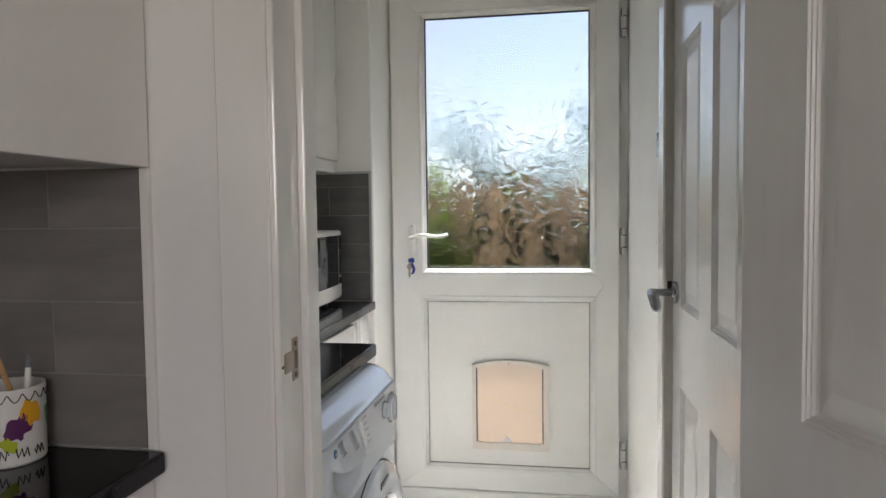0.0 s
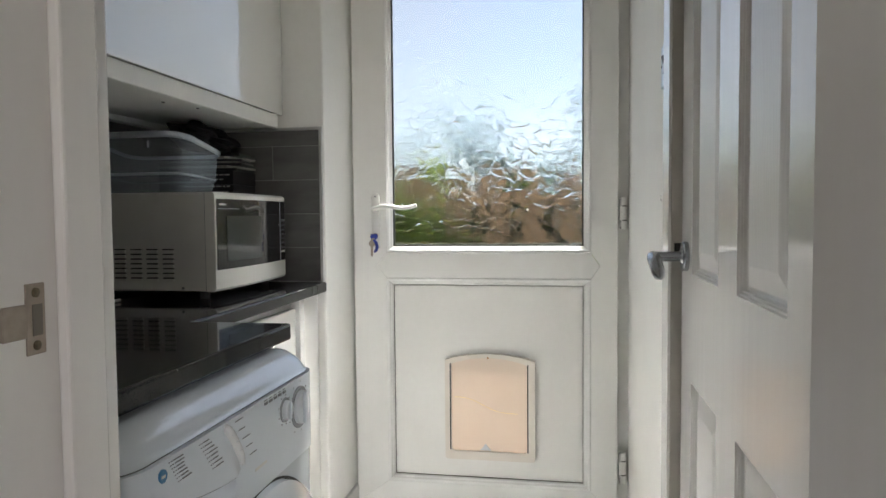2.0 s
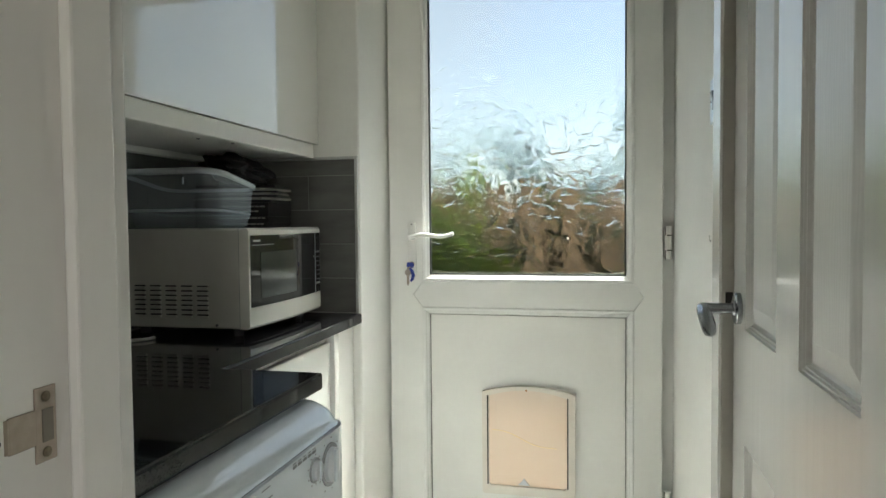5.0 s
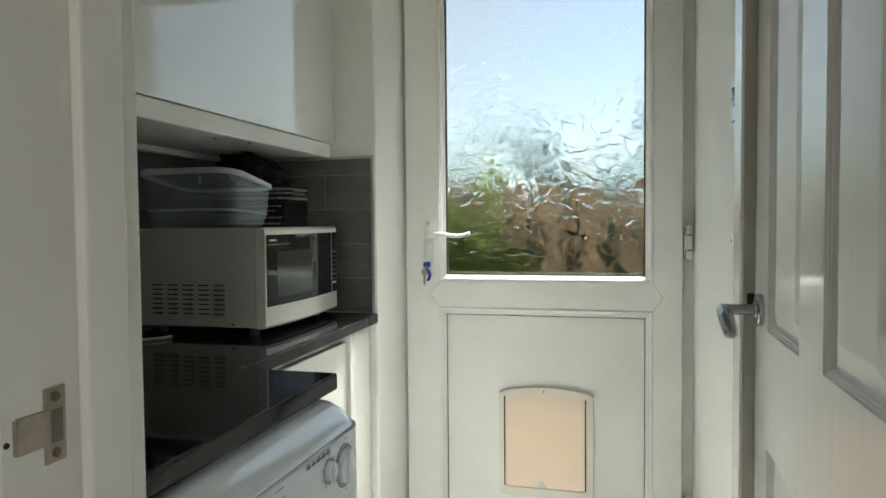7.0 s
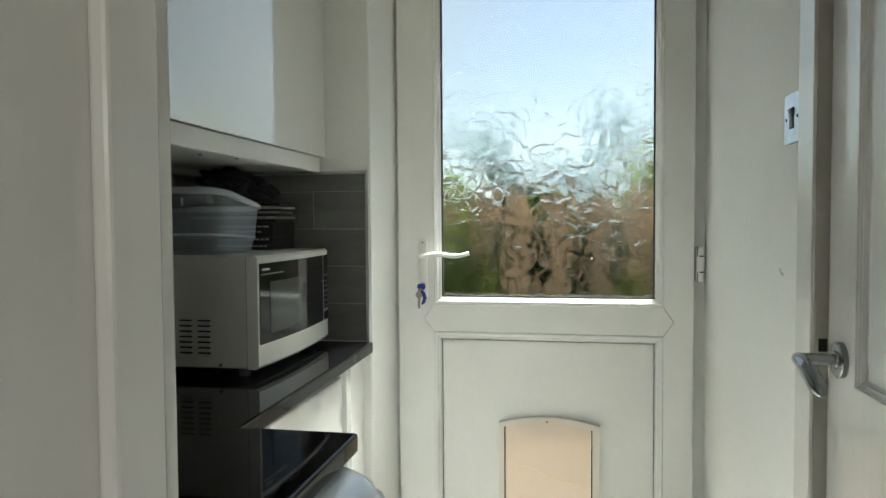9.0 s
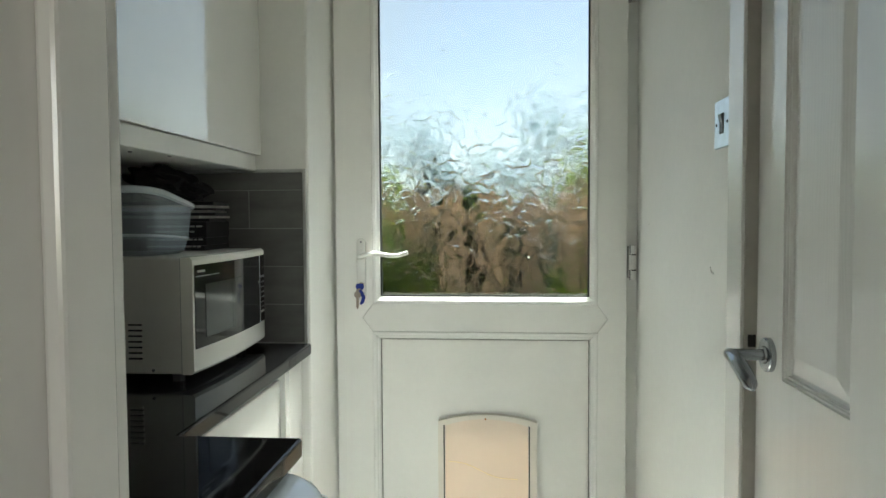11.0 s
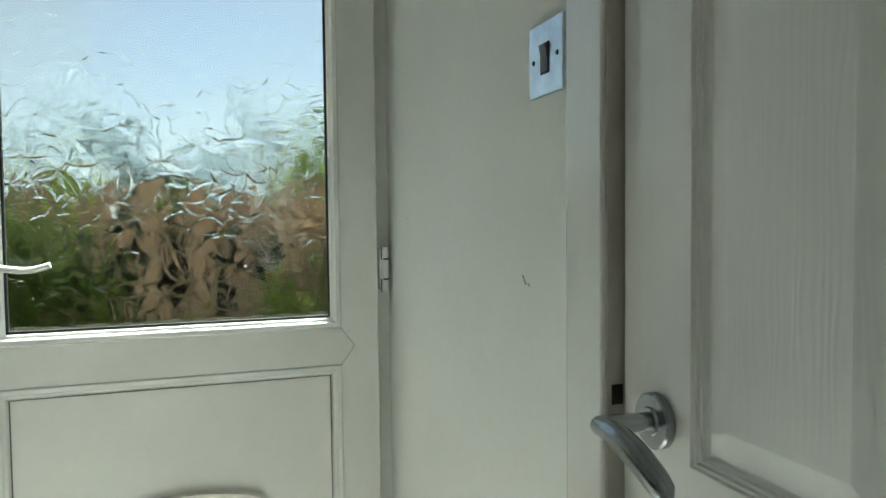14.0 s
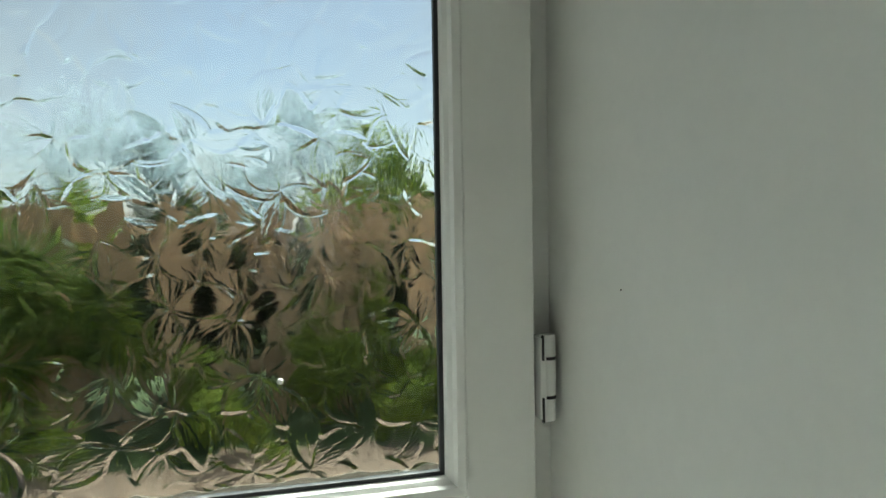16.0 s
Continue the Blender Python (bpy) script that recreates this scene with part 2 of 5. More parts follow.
def milky(name, colour, through, rough):
    """Cloudy plastic that lets some light through."""
    m = material(name, colour, rough, stain=0.03)
    nodes, links = m.node_tree.nodes, m.node_tree.links
    bsdf = nodes["Principled BSDF"]
    trans = nodes.new("ShaderNodeBsdfTranslucent")
    trans.inputs["Color"].default_value = (*colour, 1)
    mix = nodes.new("ShaderNodeMixShader")
    mix.inputs[0].default_value = through
    links.new(bsdf.outputs[0], mix.inputs[1])
    links.new(trans.outputs[0], mix.inputs[2])
    links.new(mix.outputs[0], nodes["Material Output"].inputs["Surface"])
    return m


FLAP = milky("peach_frosted_flap", (0.78, 0.67, 0.57), 0.18, 0.4)


def thin_plastic(name, colour, veil):
    m = bpy.data.materials.new(name)
    m.use_nodes = True
    nodes, links = m.node_tree.nodes, m.node_tree.links
    bsdf = nodes["Principled BSDF"]
    bsdf.inputs["Base Color"].default_value = (*colour, 1)
    bsdf.inputs["Roughness"].default_value = 0.25
    clearer = nodes.new("ShaderNodeBsdfTransparent")
    clearer.inputs["Color"].default_value = (0.90, 0.93, 0.96, 1)
    mix = nodes.new("ShaderNodeMixShader")
    mix.inputs[0].default_value = veil
    links.new(clearer.outputs[0], mix.inputs[1])
    links.new(bsdf.outputs[0], mix.inputs[2])
    links.new(mix.outputs[0], nodes["Material Output"].inputs["Surface"])
    return m


TUB = thin_plastic("clear_tub_plastic", (0.50, 0.56, 0.62), 0.36)
GRIME = thin_plastic("dried_dirt_film", (0.46, 0.44, 0.36), 0.38)
TUB_RIM = thin_plastic("clear_tub_rim", (0.76, 0.80, 0.84), 0.62)


# ---- helpers for building ----
def block(bm, x0, x1, y0, y1, z0, z1, bevel=0.0, segments=1):
    """Adds a box with eased edges to bm."""
    made = bmesh.ops.create_cube(bm, size=1.0)["verts"]
    for v in made:
        v.co = Vector((x0 if v.co.x < 0 else x1, y0 if v.co.y < 0 else y1, z0 if v.co.z < 0 else z1))
    if bevel:
        edges = list({e for v in made for e in v.link_edges})
        bmesh.ops.bevel(bm, geom=edges, offset=bevel, segments=segments, affect="EDGES", profile=0.5)
    return bm


def boxes(*all_boxes, bevel=0.0, segments=1):
    bm = bmesh.new()
    for b in all_boxes:
        block(bm, *b, bevel=bevel, segments=segments)
    return bm


def prism(outline, a, b, axis="y", bevel=0.0):
    """A solid that carries an outline of (u, v) pairs from a to b along an axis."""
    bm = bmesh.new()

    def place(u, v, w):
        return {"x": (w, u, v), "y": (u, w, v), "z": (u, v, w)}[axis]
    low = [bm.verts.new(place(u, v, a)) for u, v in outline]
    high = [bm.verts.new(place(u, v, b)) for u, v in outline]
    n = len(outline)
    bm.faces.new(low)
    bm.faces.new(high[::-1])
    for i in range(n):
        bm.faces.new((low[i], high[i], high[(i + 1) % n], low[(i + 1) % n]))
    bmesh.ops.recalc_face_normals(bm, faces=bm.faces)
    if bevel:
        bmesh.ops.bevel(bm, geom=list(bm.edges), offset=bevel, segments=2, affect="EDGES", profile=0.5)
    return bm


def lathe(profile, centre, axis="x", steps=32):
    """Turns a profile of (along, radius) pairs round an axis."""
    bm = bmesh.new()
    rings = []
    for along, radius in profile:
        ring = []
        for i in range(steps):
            a = 2 * math.pi * i / steps
            c, s = radius * math.cos(a), radius * math.sin(a)
            p = {"x": (along, c, s), "y": (c, along, s), "z": (c, s, along)}[axis]
            ring.append(bm.verts.new(Vector(centre) + Vector(p)))
        rings.append(ring)
    for r0, r1 in zip(rings, rings[1:]):
        for i in range(steps):
            bm.faces.new((r0[i], r0[(i + 1) % steps], r1[(i + 1) % steps], r1[i]))
    bm.faces.new(rings[0][::-1])
    bm.faces.new(rings[-1])
    bmesh.ops.recalc_face_normals(bm, faces=bm.faces)
    return bm


def sweep(path, radii, flat=1.0, steps=10, up=Vector((0, 0, 1))):
    """A rounded bar along a path of points; flat squeezes it along up."""
    bm = bmesh.new()
    rings = []
    points = [Vector(p) for p in path]
    for i, p in enumerate(points):
        way = (points[min(i + 1, len(points) - 1)] - points[max(i - 1, 0)]).normalized()
        side = way.cross(up)
        side = side.normalized() if side.length > 1e-4 else Vector((1, 0, 0))
        top = side.cross(way).normalized()
        rings.append([bm.verts.new(p + side * radii[i] * math.cos(2 * math.pi * k / steps) + top * radii[i] * flat * math.sin(2 * math.pi * k / steps)) for k in range(steps)])
    for r0, r1 in zip(rings, rings[1:]):
        for k in range(steps):
            bm.faces.new((r0[k], r0[(k + 1) % steps], r1[(k + 1) % steps], r1[k]))
    bm.faces.new(rings[0][::-1])
    bm.faces.new(rings[-1])
    bmesh.ops.recalc_face_normals(bm, faces=bm.faces)
    return bm


def mesh_of(name, bm, mat, smooth=False):
    me = bpy.data.meshes.new(name)
    if smooth:
        for f in bm.faces:
            f.smooth = True
        for e in bm.edges:
            if e.is_manifold and e.calc_face_angle(0) > radians(35):
                e.smooth = False
    bm.to_mesh(me)
    bm.free()
    me.materials.append(mat)
    return me


def part(name, bm, mat, parent, label="", smooth=False):
    ob = new(name, mesh_of(name, bm, mat, smooth))
    ob.parent = parent
    return tagged(ob, label) if label else ob


def thing(name, label, category, at=(0, 0, 0), group=""):
    ob = new(name)
    ob.empty_display_size = 0.05
    ob.location = at
    return tagged(ob, label, category, group)


def solid(name, bm, mat, label, category, smooth=False, group=""):
    return tagged(new(name, mesh_of(name, bm, mat, smooth)), label, category, group)


def setting(name, bm, mat, label, category, smooth=False):
    return tagged(new(name, mesh_of(name, bm, mat, smooth)), label, category, kind="structure")


def shifted(bm, m):
    bmesh.ops.transform(bm, matrix=m, verts=bm.verts)
    return bm


# ---- large structure ----
RIGHT, LEFT, PIER_X, PIER_Y = 0.325, -1.04, -0.58, 2.295
TOP = 2.38
setting("floor", boxes((-1.3, 1.9, 0.85, 2.72, -0.1, 0.0)), FLOOR, "pale grey vinyl floor of the utility room", "floor")
setting("floor_kitchen", boxes((-1.3, 1.9, -2.5, 0.85, -0.1, 0.0)), KITCHEN_FLOOR, "unseen kitchen floor, mid brown to cut bounce light", "floor")
setting("ceiling", boxes((-1.3, 1.9, -2.5, 2.9, TOP, TOP + 0.1)), CEILING, "plain white painted ceiling", "ceiling")
# the utility room
setting("wall_right", boxes((RIGHT, RIGHT + 0.1, 1.672, 2.84, 0, TOP), (RIGHT, RIGHT + 0.1, 0.915, 1.672, 2.0, TOP)), WALL, "off-white painted plaster wall with small scuffs", "wall")
setting("wall_left", boxes((LEFT - 0.1, LEFT, 0.915, 2.84, 0, TOP)), WALL, "white painted plaster wall behind the worktop", "wall")
setting("wall_pier", boxes((LEFT, PIER_X, PIER_Y, 2.84, 0, TOP), bevel=0.006, segments=2), WALL, "off-white painted wall end beside the back door", "wall")
setting("wall_back", boxes((PIER_X, RIGHT, 2.56, 2.84, 2.12, TOP)), WALL, "white painted wall above the back door", "wall")
setting("wall_beyond_door", boxes((RIGHT + 0.9, RIGHT + 1.0, 0.6, 2.84, 0, TOP), (RIGHT + 0.1, RIGHT + 0.9, 2.74, 2.84, 0, TOP), (RIGHT + 0.1, RIGHT + 0.9, 0.7, 0.8, 0, TOP)), WALL, "plain wall of the closed room behind the inner door", "wall")
# the partition between kitchen and utility room, with its doorway
JL, JR = -0.302, 0.305
setting("wall_partition", boxes((LEFT, JL - 0.028, 0.785, 0.915, 0, TOP), (JR + 0.028, 1.8, 0.785, 0.915, 0, TOP), (JL - 0.028, JR + 0.028, 0.785, 0.915, 2.03, TOP)), KITCHEN_WALL, "off-white painted partition wall round the doorway", "wall")
# the kitchen round the walker
setting("wall_kitchen_left", boxes((-1.2, -1.1, -2.5, 0.785, 0, TOP)), KITCHEN_WALL, "plain kitchen wall behind the units", "wall")
setting("wall_kitchen_right", boxes((1.8, 1.9, -2.5, 0.915, 0, TOP)), KITCHEN_WALL, "plain kitchen wall", "wall")
# the opening is added to go with the fill lamp
setting("wall_kitchen_back", boxes((-1.2, 0.2, -2.5, -2.4, 0, TOP), (1.4, 1.9, -2.5, -2.4, 0, TOP), (0.2, 1.4, -2.5, -2.4, 0, 1.0), (0.2, 1.4, -2.5, -2.4, 2.0, TOP)), KITCHEN_WALL, "plain unseen kitchen wall with an assumed window opening", "wall")
setting("baseboard", boxes((PIER_X - 0.3, PIER_X + 0.014, PIER_Y - 0.014, 2.574, 0.0, 0.17), bevel=0.005), GLOSS, "white gloss skirting round the wall end", "skirting")


RUST_STEEL = material("tarnished_screw", (0.16, 0.13, 0.09), 0.45, metal=0.8, grain=0.3, grain_scale=300)


def door_lining():
    """Jambs, stops, head and kitchen-side casing of the doorway that is walked through."""
    lining = setting("door_frame", boxes((JL - 0.028, JL, 0.775, 0.927, 0, 2.03), bevel=0.003, segments=2), GLOSS, "white gloss-painted door lining with a latch plate", "door frame")
    part("jamb", boxes((JR, JR + 0.028, 0.775, 0.927, 0, 2.03), bevel=0.003), GLOSS, lining)
    part("head", boxes((JL, JR, 0.775, 0.927, 2.0, 2.03), bevel=0.003), GLOSS, lining)
    part("door_stop", boxes((JL, JL + 0.012, 0.848, 0.896, 0, 2.0), bevel=0.003, segments=2), GLOSS, lining)
    part("door_stop", boxes((JR - 0.012, JR, 0.848, 0.896, 0, 2.0), bevel=0.003), GLOSS, lining)
    profile = [(0.0, 0.0), (0.070, 0.0), (0.070, 0.0145), (0.0685, 0.016), (0.003, 0.016), (0.0, 0.0135)]
    part("casing", prism([(JL - 0.008 - u, 0.785 - v) for u, v in profile], 0, 2.08, "z"), GLOSS, lining, smooth=True)
    part("casing", prism([(JR + 0.008 + u, 0.785 - v) for u, v in profile], 0, 2.08, "z"), GLOSS, lining, smooth=True)
    # latch plate
    plate = part("strike_plate", boxes((JL - 0.001, JL + 0.0015, 0.814, 0.8345, 0.9735, 1.0315), (JL - 0.001, JL + 0.0015, 0.790, 0.815, 0.988, 1.0155), bevel=0.0006), STEEL, lining, "worn nickel latch plate with two screws")
    part("lip", prism([(JL - 0.004, 0.786), (JL + 0.0002, 0.787), (JL + 0.0014, 0.789), (JL + 0.0014, 0.7915), (JL - 0.004, 0.7915)], 0.989, 1.0145, "z"), STEEL, plate)
    part("latch_hole", boxes((JL + 0.0006, JL + 0.0022, 0.820, 0.8305, 0.989, 1.0145)), LATCH_HOLE, plate)
    for z in (0.981, 1.024):
        part("screw", lathe([(0.001, 0.0042), (0.0024, 0.0040), (0.0028, 0.002)], (JL, 0.824, z), "x", 14), RUST_STEEL, plate)
    part("screw_hole", lathe([(0.0, 0.0024), (0.0012, 0.0021)], (JL, 0.7815, 0.999), "x", 10), DARK, lining)


door_lining()


# ---- back door ----
def bar_frame(x0, x1, z0, z1, width, profile, y):
    """A mitred frame: outer rectangle, bar width, depth profile of (across 0..1, forward metres)."""
    bm = bmesh.new()
    loops = []
    for across, forward in profile:
        d = width * across
        loops.append([bm.verts.new(p) for p in ((x0 + d, y - forward, z0 + d), (x1 - d, y - forward, z0 + d), (x1 - d, y - forward, z1 - d), (x0 + d, y - forward, z1 - d))])
    for a, b in zip(loops, loops[1:]):
        for i in range(4):
            bm.faces.new((a[i], a[(i + 1) % 4], b[(i + 1) % 4], b[i]))
    bmesh.ops.recalc_face_normals(bm, faces=bm.faces)
    return bm


def leaf_relief(width, height, step, seed):
    """Height of the pressed leaf pattern on a grid of the pane, in metres."""
    rng = np.random.default_rng(seed)
    nx, nz = int(width / step) + 1, int(height / step) + 1
    gx, gz = np.meshgrid(np.linspace(0, width, nx), np.linspace(0, height, nz))
    h = np.zeros_like(gx)
    # gently rolled ground between the leaves
    for _ in range(26):
        kx, kz, ph = rng.normal(0, 90), rng.normal(0, 90), rng.uniform(0, 6.28)
        h += 0.00004 * np.sin(kx * gx + kz * gz + ph)
    for _ in range(7):
        kx, kz, ph = rng.normal(0, 50), rng.normal(0, 30), rng.uniform(0, 6.28)
        h += 0.00016 * np.sin(kx * gx + kz * gz + ph)
    sprigs = []
    for cx in np.arange(0.0, width + 0.06, 0.054):
        for cz in np.arange(0.0, height + 0.06, 0.054):
            sprigs.append((cx + rng.uniform(-0.022, 0.022), cz + rng.uniform(-0.022, 0.022)))
    rng.shuffle(sprigs)
    for cx, cz in sprigs:
        turn = rng.uniform(0, 6.28)
        for k in range(rng.integers(3, 5)):
            ang = turn + k * 6.28 / 4 + rng.uniform(-0.45, 0.45)
            length, wide = rng.uniform(0.048, 0.078), rng.uniform(0.013, 0.019)
            i0, i1 = int(max(0, (cx - 0.085) / step)), int(min(nx, (cx + 0.085) / step + 1))
            j0, j1 = int(max(0, (cz - 0.085) / step)), int(min(nz, (cz + 0.085) / step + 1))
            if i1 <= i0 or j1 <= j0:
                continue
            dx, dz = gx[j0:j1, i0:i1] - cx, gz[j0:j1, i0:i1] - cz
            u = (dx * math.cos(ang) + dz * math.sin(ang)) / length
            bend = rng.uniform(-0.12, 0.12)
            v = (-dx * math.sin(ang) + dz * math.cos(ang)) / wide - bend * length / wide * np.sin(np.clip(u, 0, 1) * 3.14)
            body = np.clip(np.sin(np.clip(u, 0, 1) * 3.14159), 0, 1) ** 0.75
            inside = (u > 0.02) & (u < 1) & (np.abs(v) < body)
            edge = np.abs(v) - body
            old = h[j0:j1, i0:i1]
            tilt = rng.normal(0, 0.025) * v * wide + rng.normal(0, 0.019) * (u - 0.5) * length
            dome = -0.00014 * (1 - (v / np.maximum(body, 0.05)) ** 2) * rng.choice([-1, 1, 1])
            ribs = 0.000018 * np.sin((v * wide + 0.35 * u * length) * 2 * math.pi / 0.0042)
            vein = 0.00010 * np.exp(-(v * wide / 0.0014) ** 2) + ribs
            ease = np.clip(-edge * wide / 0.006, 0, 1) * inside
            ease = ease * ease * (3 - 2 * ease)
            h[j0:j1, i0:i1] = old * (1 - ease) + ease * (tilt + dome + vein)
            rim = (u > 0.0) & (u < 1.02)
            line = rng.choice([-0.6, 1.0, 1.0]) * (rng.uniform(0.00005, 0.00018) if rng.random() < 0.72 else rng.uniform(0.00030, 0.00052)) * np.exp(-((edge * wide) / 0.00092) ** 2) * rim * (0.55 + 0.45 * np.abs(np.sin(u * rng.uniform(1.5, 5) + rng.uniform(0, 6))))
            h[j0:j1, i0:i1] += line
    return gx, gz, h


def glass_pane(parent, x0, x1, z0, z1, y):
    gx, gz, h = leaf_relief(x1 - x0, z1 - z0, 0.0008, 7)
    nz, nx = gx.shape
    front = np.stack([x0 + gx * (x1 - x0) / gx.max(), np.full_like(gx, y), z0 + gz * (z1 - z0) / gz.max()], -1)
    front[..., 1] -= h
    index = np.arange(nx * nz).reshape(nz, nx)
    quads = np.stack([index[:-1, :-1], index[:-1, 1:], index[1:, 1:], index[1:, :-1]], -1).reshape(-1, 4)
    base = nx * nz
    back = np.array([(x0, y + 0.006, z0), (x1, y + 0.006, z0), (x1, y + 0.006, z1), (x0, y + 0.006, z1)])
    verts = np.concatenate([front.reshape(-1, 3), back]).astype(np.float32)
    sides = [np.array([base + 3, base + 2, base + 1, base]), np.concatenate([[base, base + 1], index[0, ::-1]]), np.concatenate([[base + 2, base + 3], index[-1, :]]),
             np.concatenate([[base + 3, base], index[:, 0]]), np.concatenate([[base + 1, base + 2], index[::-1, -1]])]
    sizes = np.concatenate([np.full(len(quads), 4), [len(s) for s in sides]])
    loops = np.concatenate([quads.reshape(-1), *sides]).astype(np.int32)
    starts = np.concatenate([[0], np.cumsum(sizes)[:-1]]).astype(np.int32)
    me = bpy.data.meshes.new("pane")
    me.vertices.add(len(verts))
    me.vertices.foreach_set("co", verts.reshape(-1))
    me.loops.add(len(loops))
    me.loops.foreach_set("vertex_index", loops)
    me.polygons.add(len(sizes))
    me.polygons.foreach_set("loop_start", starts)
    me.polygons.foreach_set("use_smooth", [True] * len(quads) + [False] * 5)
    me.update(calc_edges=True)
    me.validate()
    me.materials.append(PANE)
    me.update()
    ob = new("pane", me)
    ob.parent = parent
    ob.visible_shadow = False
    return tagged(ob, "obscured glass pressed with a leaf pattern")


def back_door():
    door = thing("back_door", "white plastic back door with leaf-pattern glass and cat flap", "door", (0, 2.55, 0.116))
    inv = Matrix.Translation((0, -2.55, -0.116))

    def add(name, bm, mat, label="", parent=None, smooth=False):
        if parent is None:
            return part(name, shifted(bm, inv), mat, door, label, smooth)
        return part(name, shifted(bm, inv), mat, parent, label, smooth)
    xl, xr, zb, zt = -0.570, 0.290, 0.116, 2.055
    y = 2.55
    # stiles and rails, mitred at the corners, with a hair joint between them
    add("stile", prism([(xl, zb), (-0.461, 0.192), (-0.461, 0.879), (-0.492, 0.920), (-0.461, 0.961), (-0.461, 1.965), (xl, zt)], y, y + 0.06, "y", 0.0016), UPVC)
    add("stile", prism([(xr, zb), (0.207, 0.192), (0.207, 0.879), (0.236, 0.920), (0.207, 0.961), (0.207, 1.965), (xr, zt)], y, y + 0.06, "y", 0.0016), UPVC)
    g = 0.0005
    add("bottom_rail", prism([(xl + 3 * g, zb), (xr - 3 * g, zb), (0.207 - g, 0.192), (-0.461 + g, 0.192)], y, y + 0.06, "y", 0.002), UPVC)
    add("top_rail", prism([(xl + 3 * g, zt), (xr - 3 * g, zt), (0.207 - g, 1.965), (-0.461 + g, 1.965)], y, y + 0.06, "y", 0.002), UPVC)
    add("middle_rail", prism([(-0.461 + g, 0.879), (0.207 - g, 0.879), (0.236 - 2 * g, 0.920), (0.207 - g, 0.961), (-0.461 + g, 0.961), (-0.492 + 2 * g, 0.920)], y, y + 0.06, "y", 0.002), UPVC)
    bead = [(0, -0.02), (0, 0.002), (0.12, 0.004), (0.45, 0.002), (0.6, -0.003), (0.8, -0.006), (1.0, -0.014), (1.0, -0.03)]
    add("glazing_bead", bar_frame(-0.461, 0.207, 0.961, 1.965, 0.025, bead, y), UPVC_BEAD, "white bevelled glazing bead")
    add("gasket", bar_frame(-0.4385, 0.1845, 0.9835, 1.9425, 0.005, [(0, -0.012), (0.2, -0.010), (1, -0.012), (1, -0.02)], y), GASKET)
    add("panel_bead", bar_frame(-0.461, 0.207, 0.192, 0.879, 0.024, bead, y), UPVC_BEAD, "white bevelled panel bead")
    add("panel_gasket", bar_frame(-0.4375, 0.1835, 0.2155, 0.8555, 0.0014, [(0, -0.010), (0.2, -0.008), (1, -0.010), (1, -0.02)], y), LATCH_HOLE)
    glass_pane_ob = glass_pane(door, -0.436, 0.182, 0.986, 1.940, y + 0.020)
    glass_pane_ob.location = inv.translation
    grime = [(-0.436, 0.986), (0.182, 0.986)] + [(0.182 - 0.618 * k / 60, 0.994 + 0.006 * noise.noise(Vector((k * 0.37, 0, 0))) + 0.004 * noise.noise(Vector((k * 1.9, 3, 0)))) for k in range(61)]
    add("grime", prism(grime, y + 0.0178, y + 0.0184, "y"), GRIME, "band of dried dirt along the foot of the glass")
    # lower panel, cut round the cat flap
    fx0, fx1, fz0, fz1 = -0.252, 0.014, 0.295, 0.612
    add("panel", boxes((-0.437, fx0, y + 0.013, y + 0.04, 0.216, 0.855), (fx1, 0.183, y + 0.013, y + 0.04, 0.216, 0.855), (fx0, fx1, y + 0.013, y + 0.04, 0.216, fz0), (fx0, fx1, y + 0.013, y + 0.04, fz1, 0.855)), PANEL, "plain white lower panel")
    add("paint_speck", lathe([(y + 0.0165, 0.0018), (y + 0.018, 0.0032), (y + 0.0205, 0.0034)], (0.007, 0, 1.101), "y", 12), HANDLE_WHITE)
    cat_flap(add, y)
    hinges(add, y)
    lever(add, y)
    return door


def arched(x0, x1, z0, z1, rise, r=0.008, n=12):
    """An outline with a bowed top and small round corners below."""
    pts = []
    for k in range(5):
        a = math.pi + k * math.pi / 8
        pts.append((x0 + r + r * math.cos(a), z0 + r + r * math.sin(a)))
    for k in range(5):
        a = 1.5 * math.pi + k * math.pi / 8
        pts.append((x1 - r + r * math.cos(a), z0 + r + r * math.sin(a)))
    for k in range(n + 1):
        u = k / n
        pts.append((x1 + (x0 - x1) * u, z1 - rise + rise * math.sin(math.pi * u) ** 0.8))
    return pts


def ring_prism(outer, inner, a, b):
    bm = bmesh.new()
    n = len(outer)
    rows = [[bm.verts.new((u, w, v)) for u, v in line] for line, w in ((outer, b), (outer, a), (inner, a), (inner, b))]
    for r0, r1 in zip(rows, rows[1:]):
        for i in range(n):
            bm.faces.new((r0[i], r0[(i + 1) % n], r1[(i + 1) % n], r1[i]))
    bmesh.ops.recalc_face_normals(bm, faces=bm.faces)
    return bm


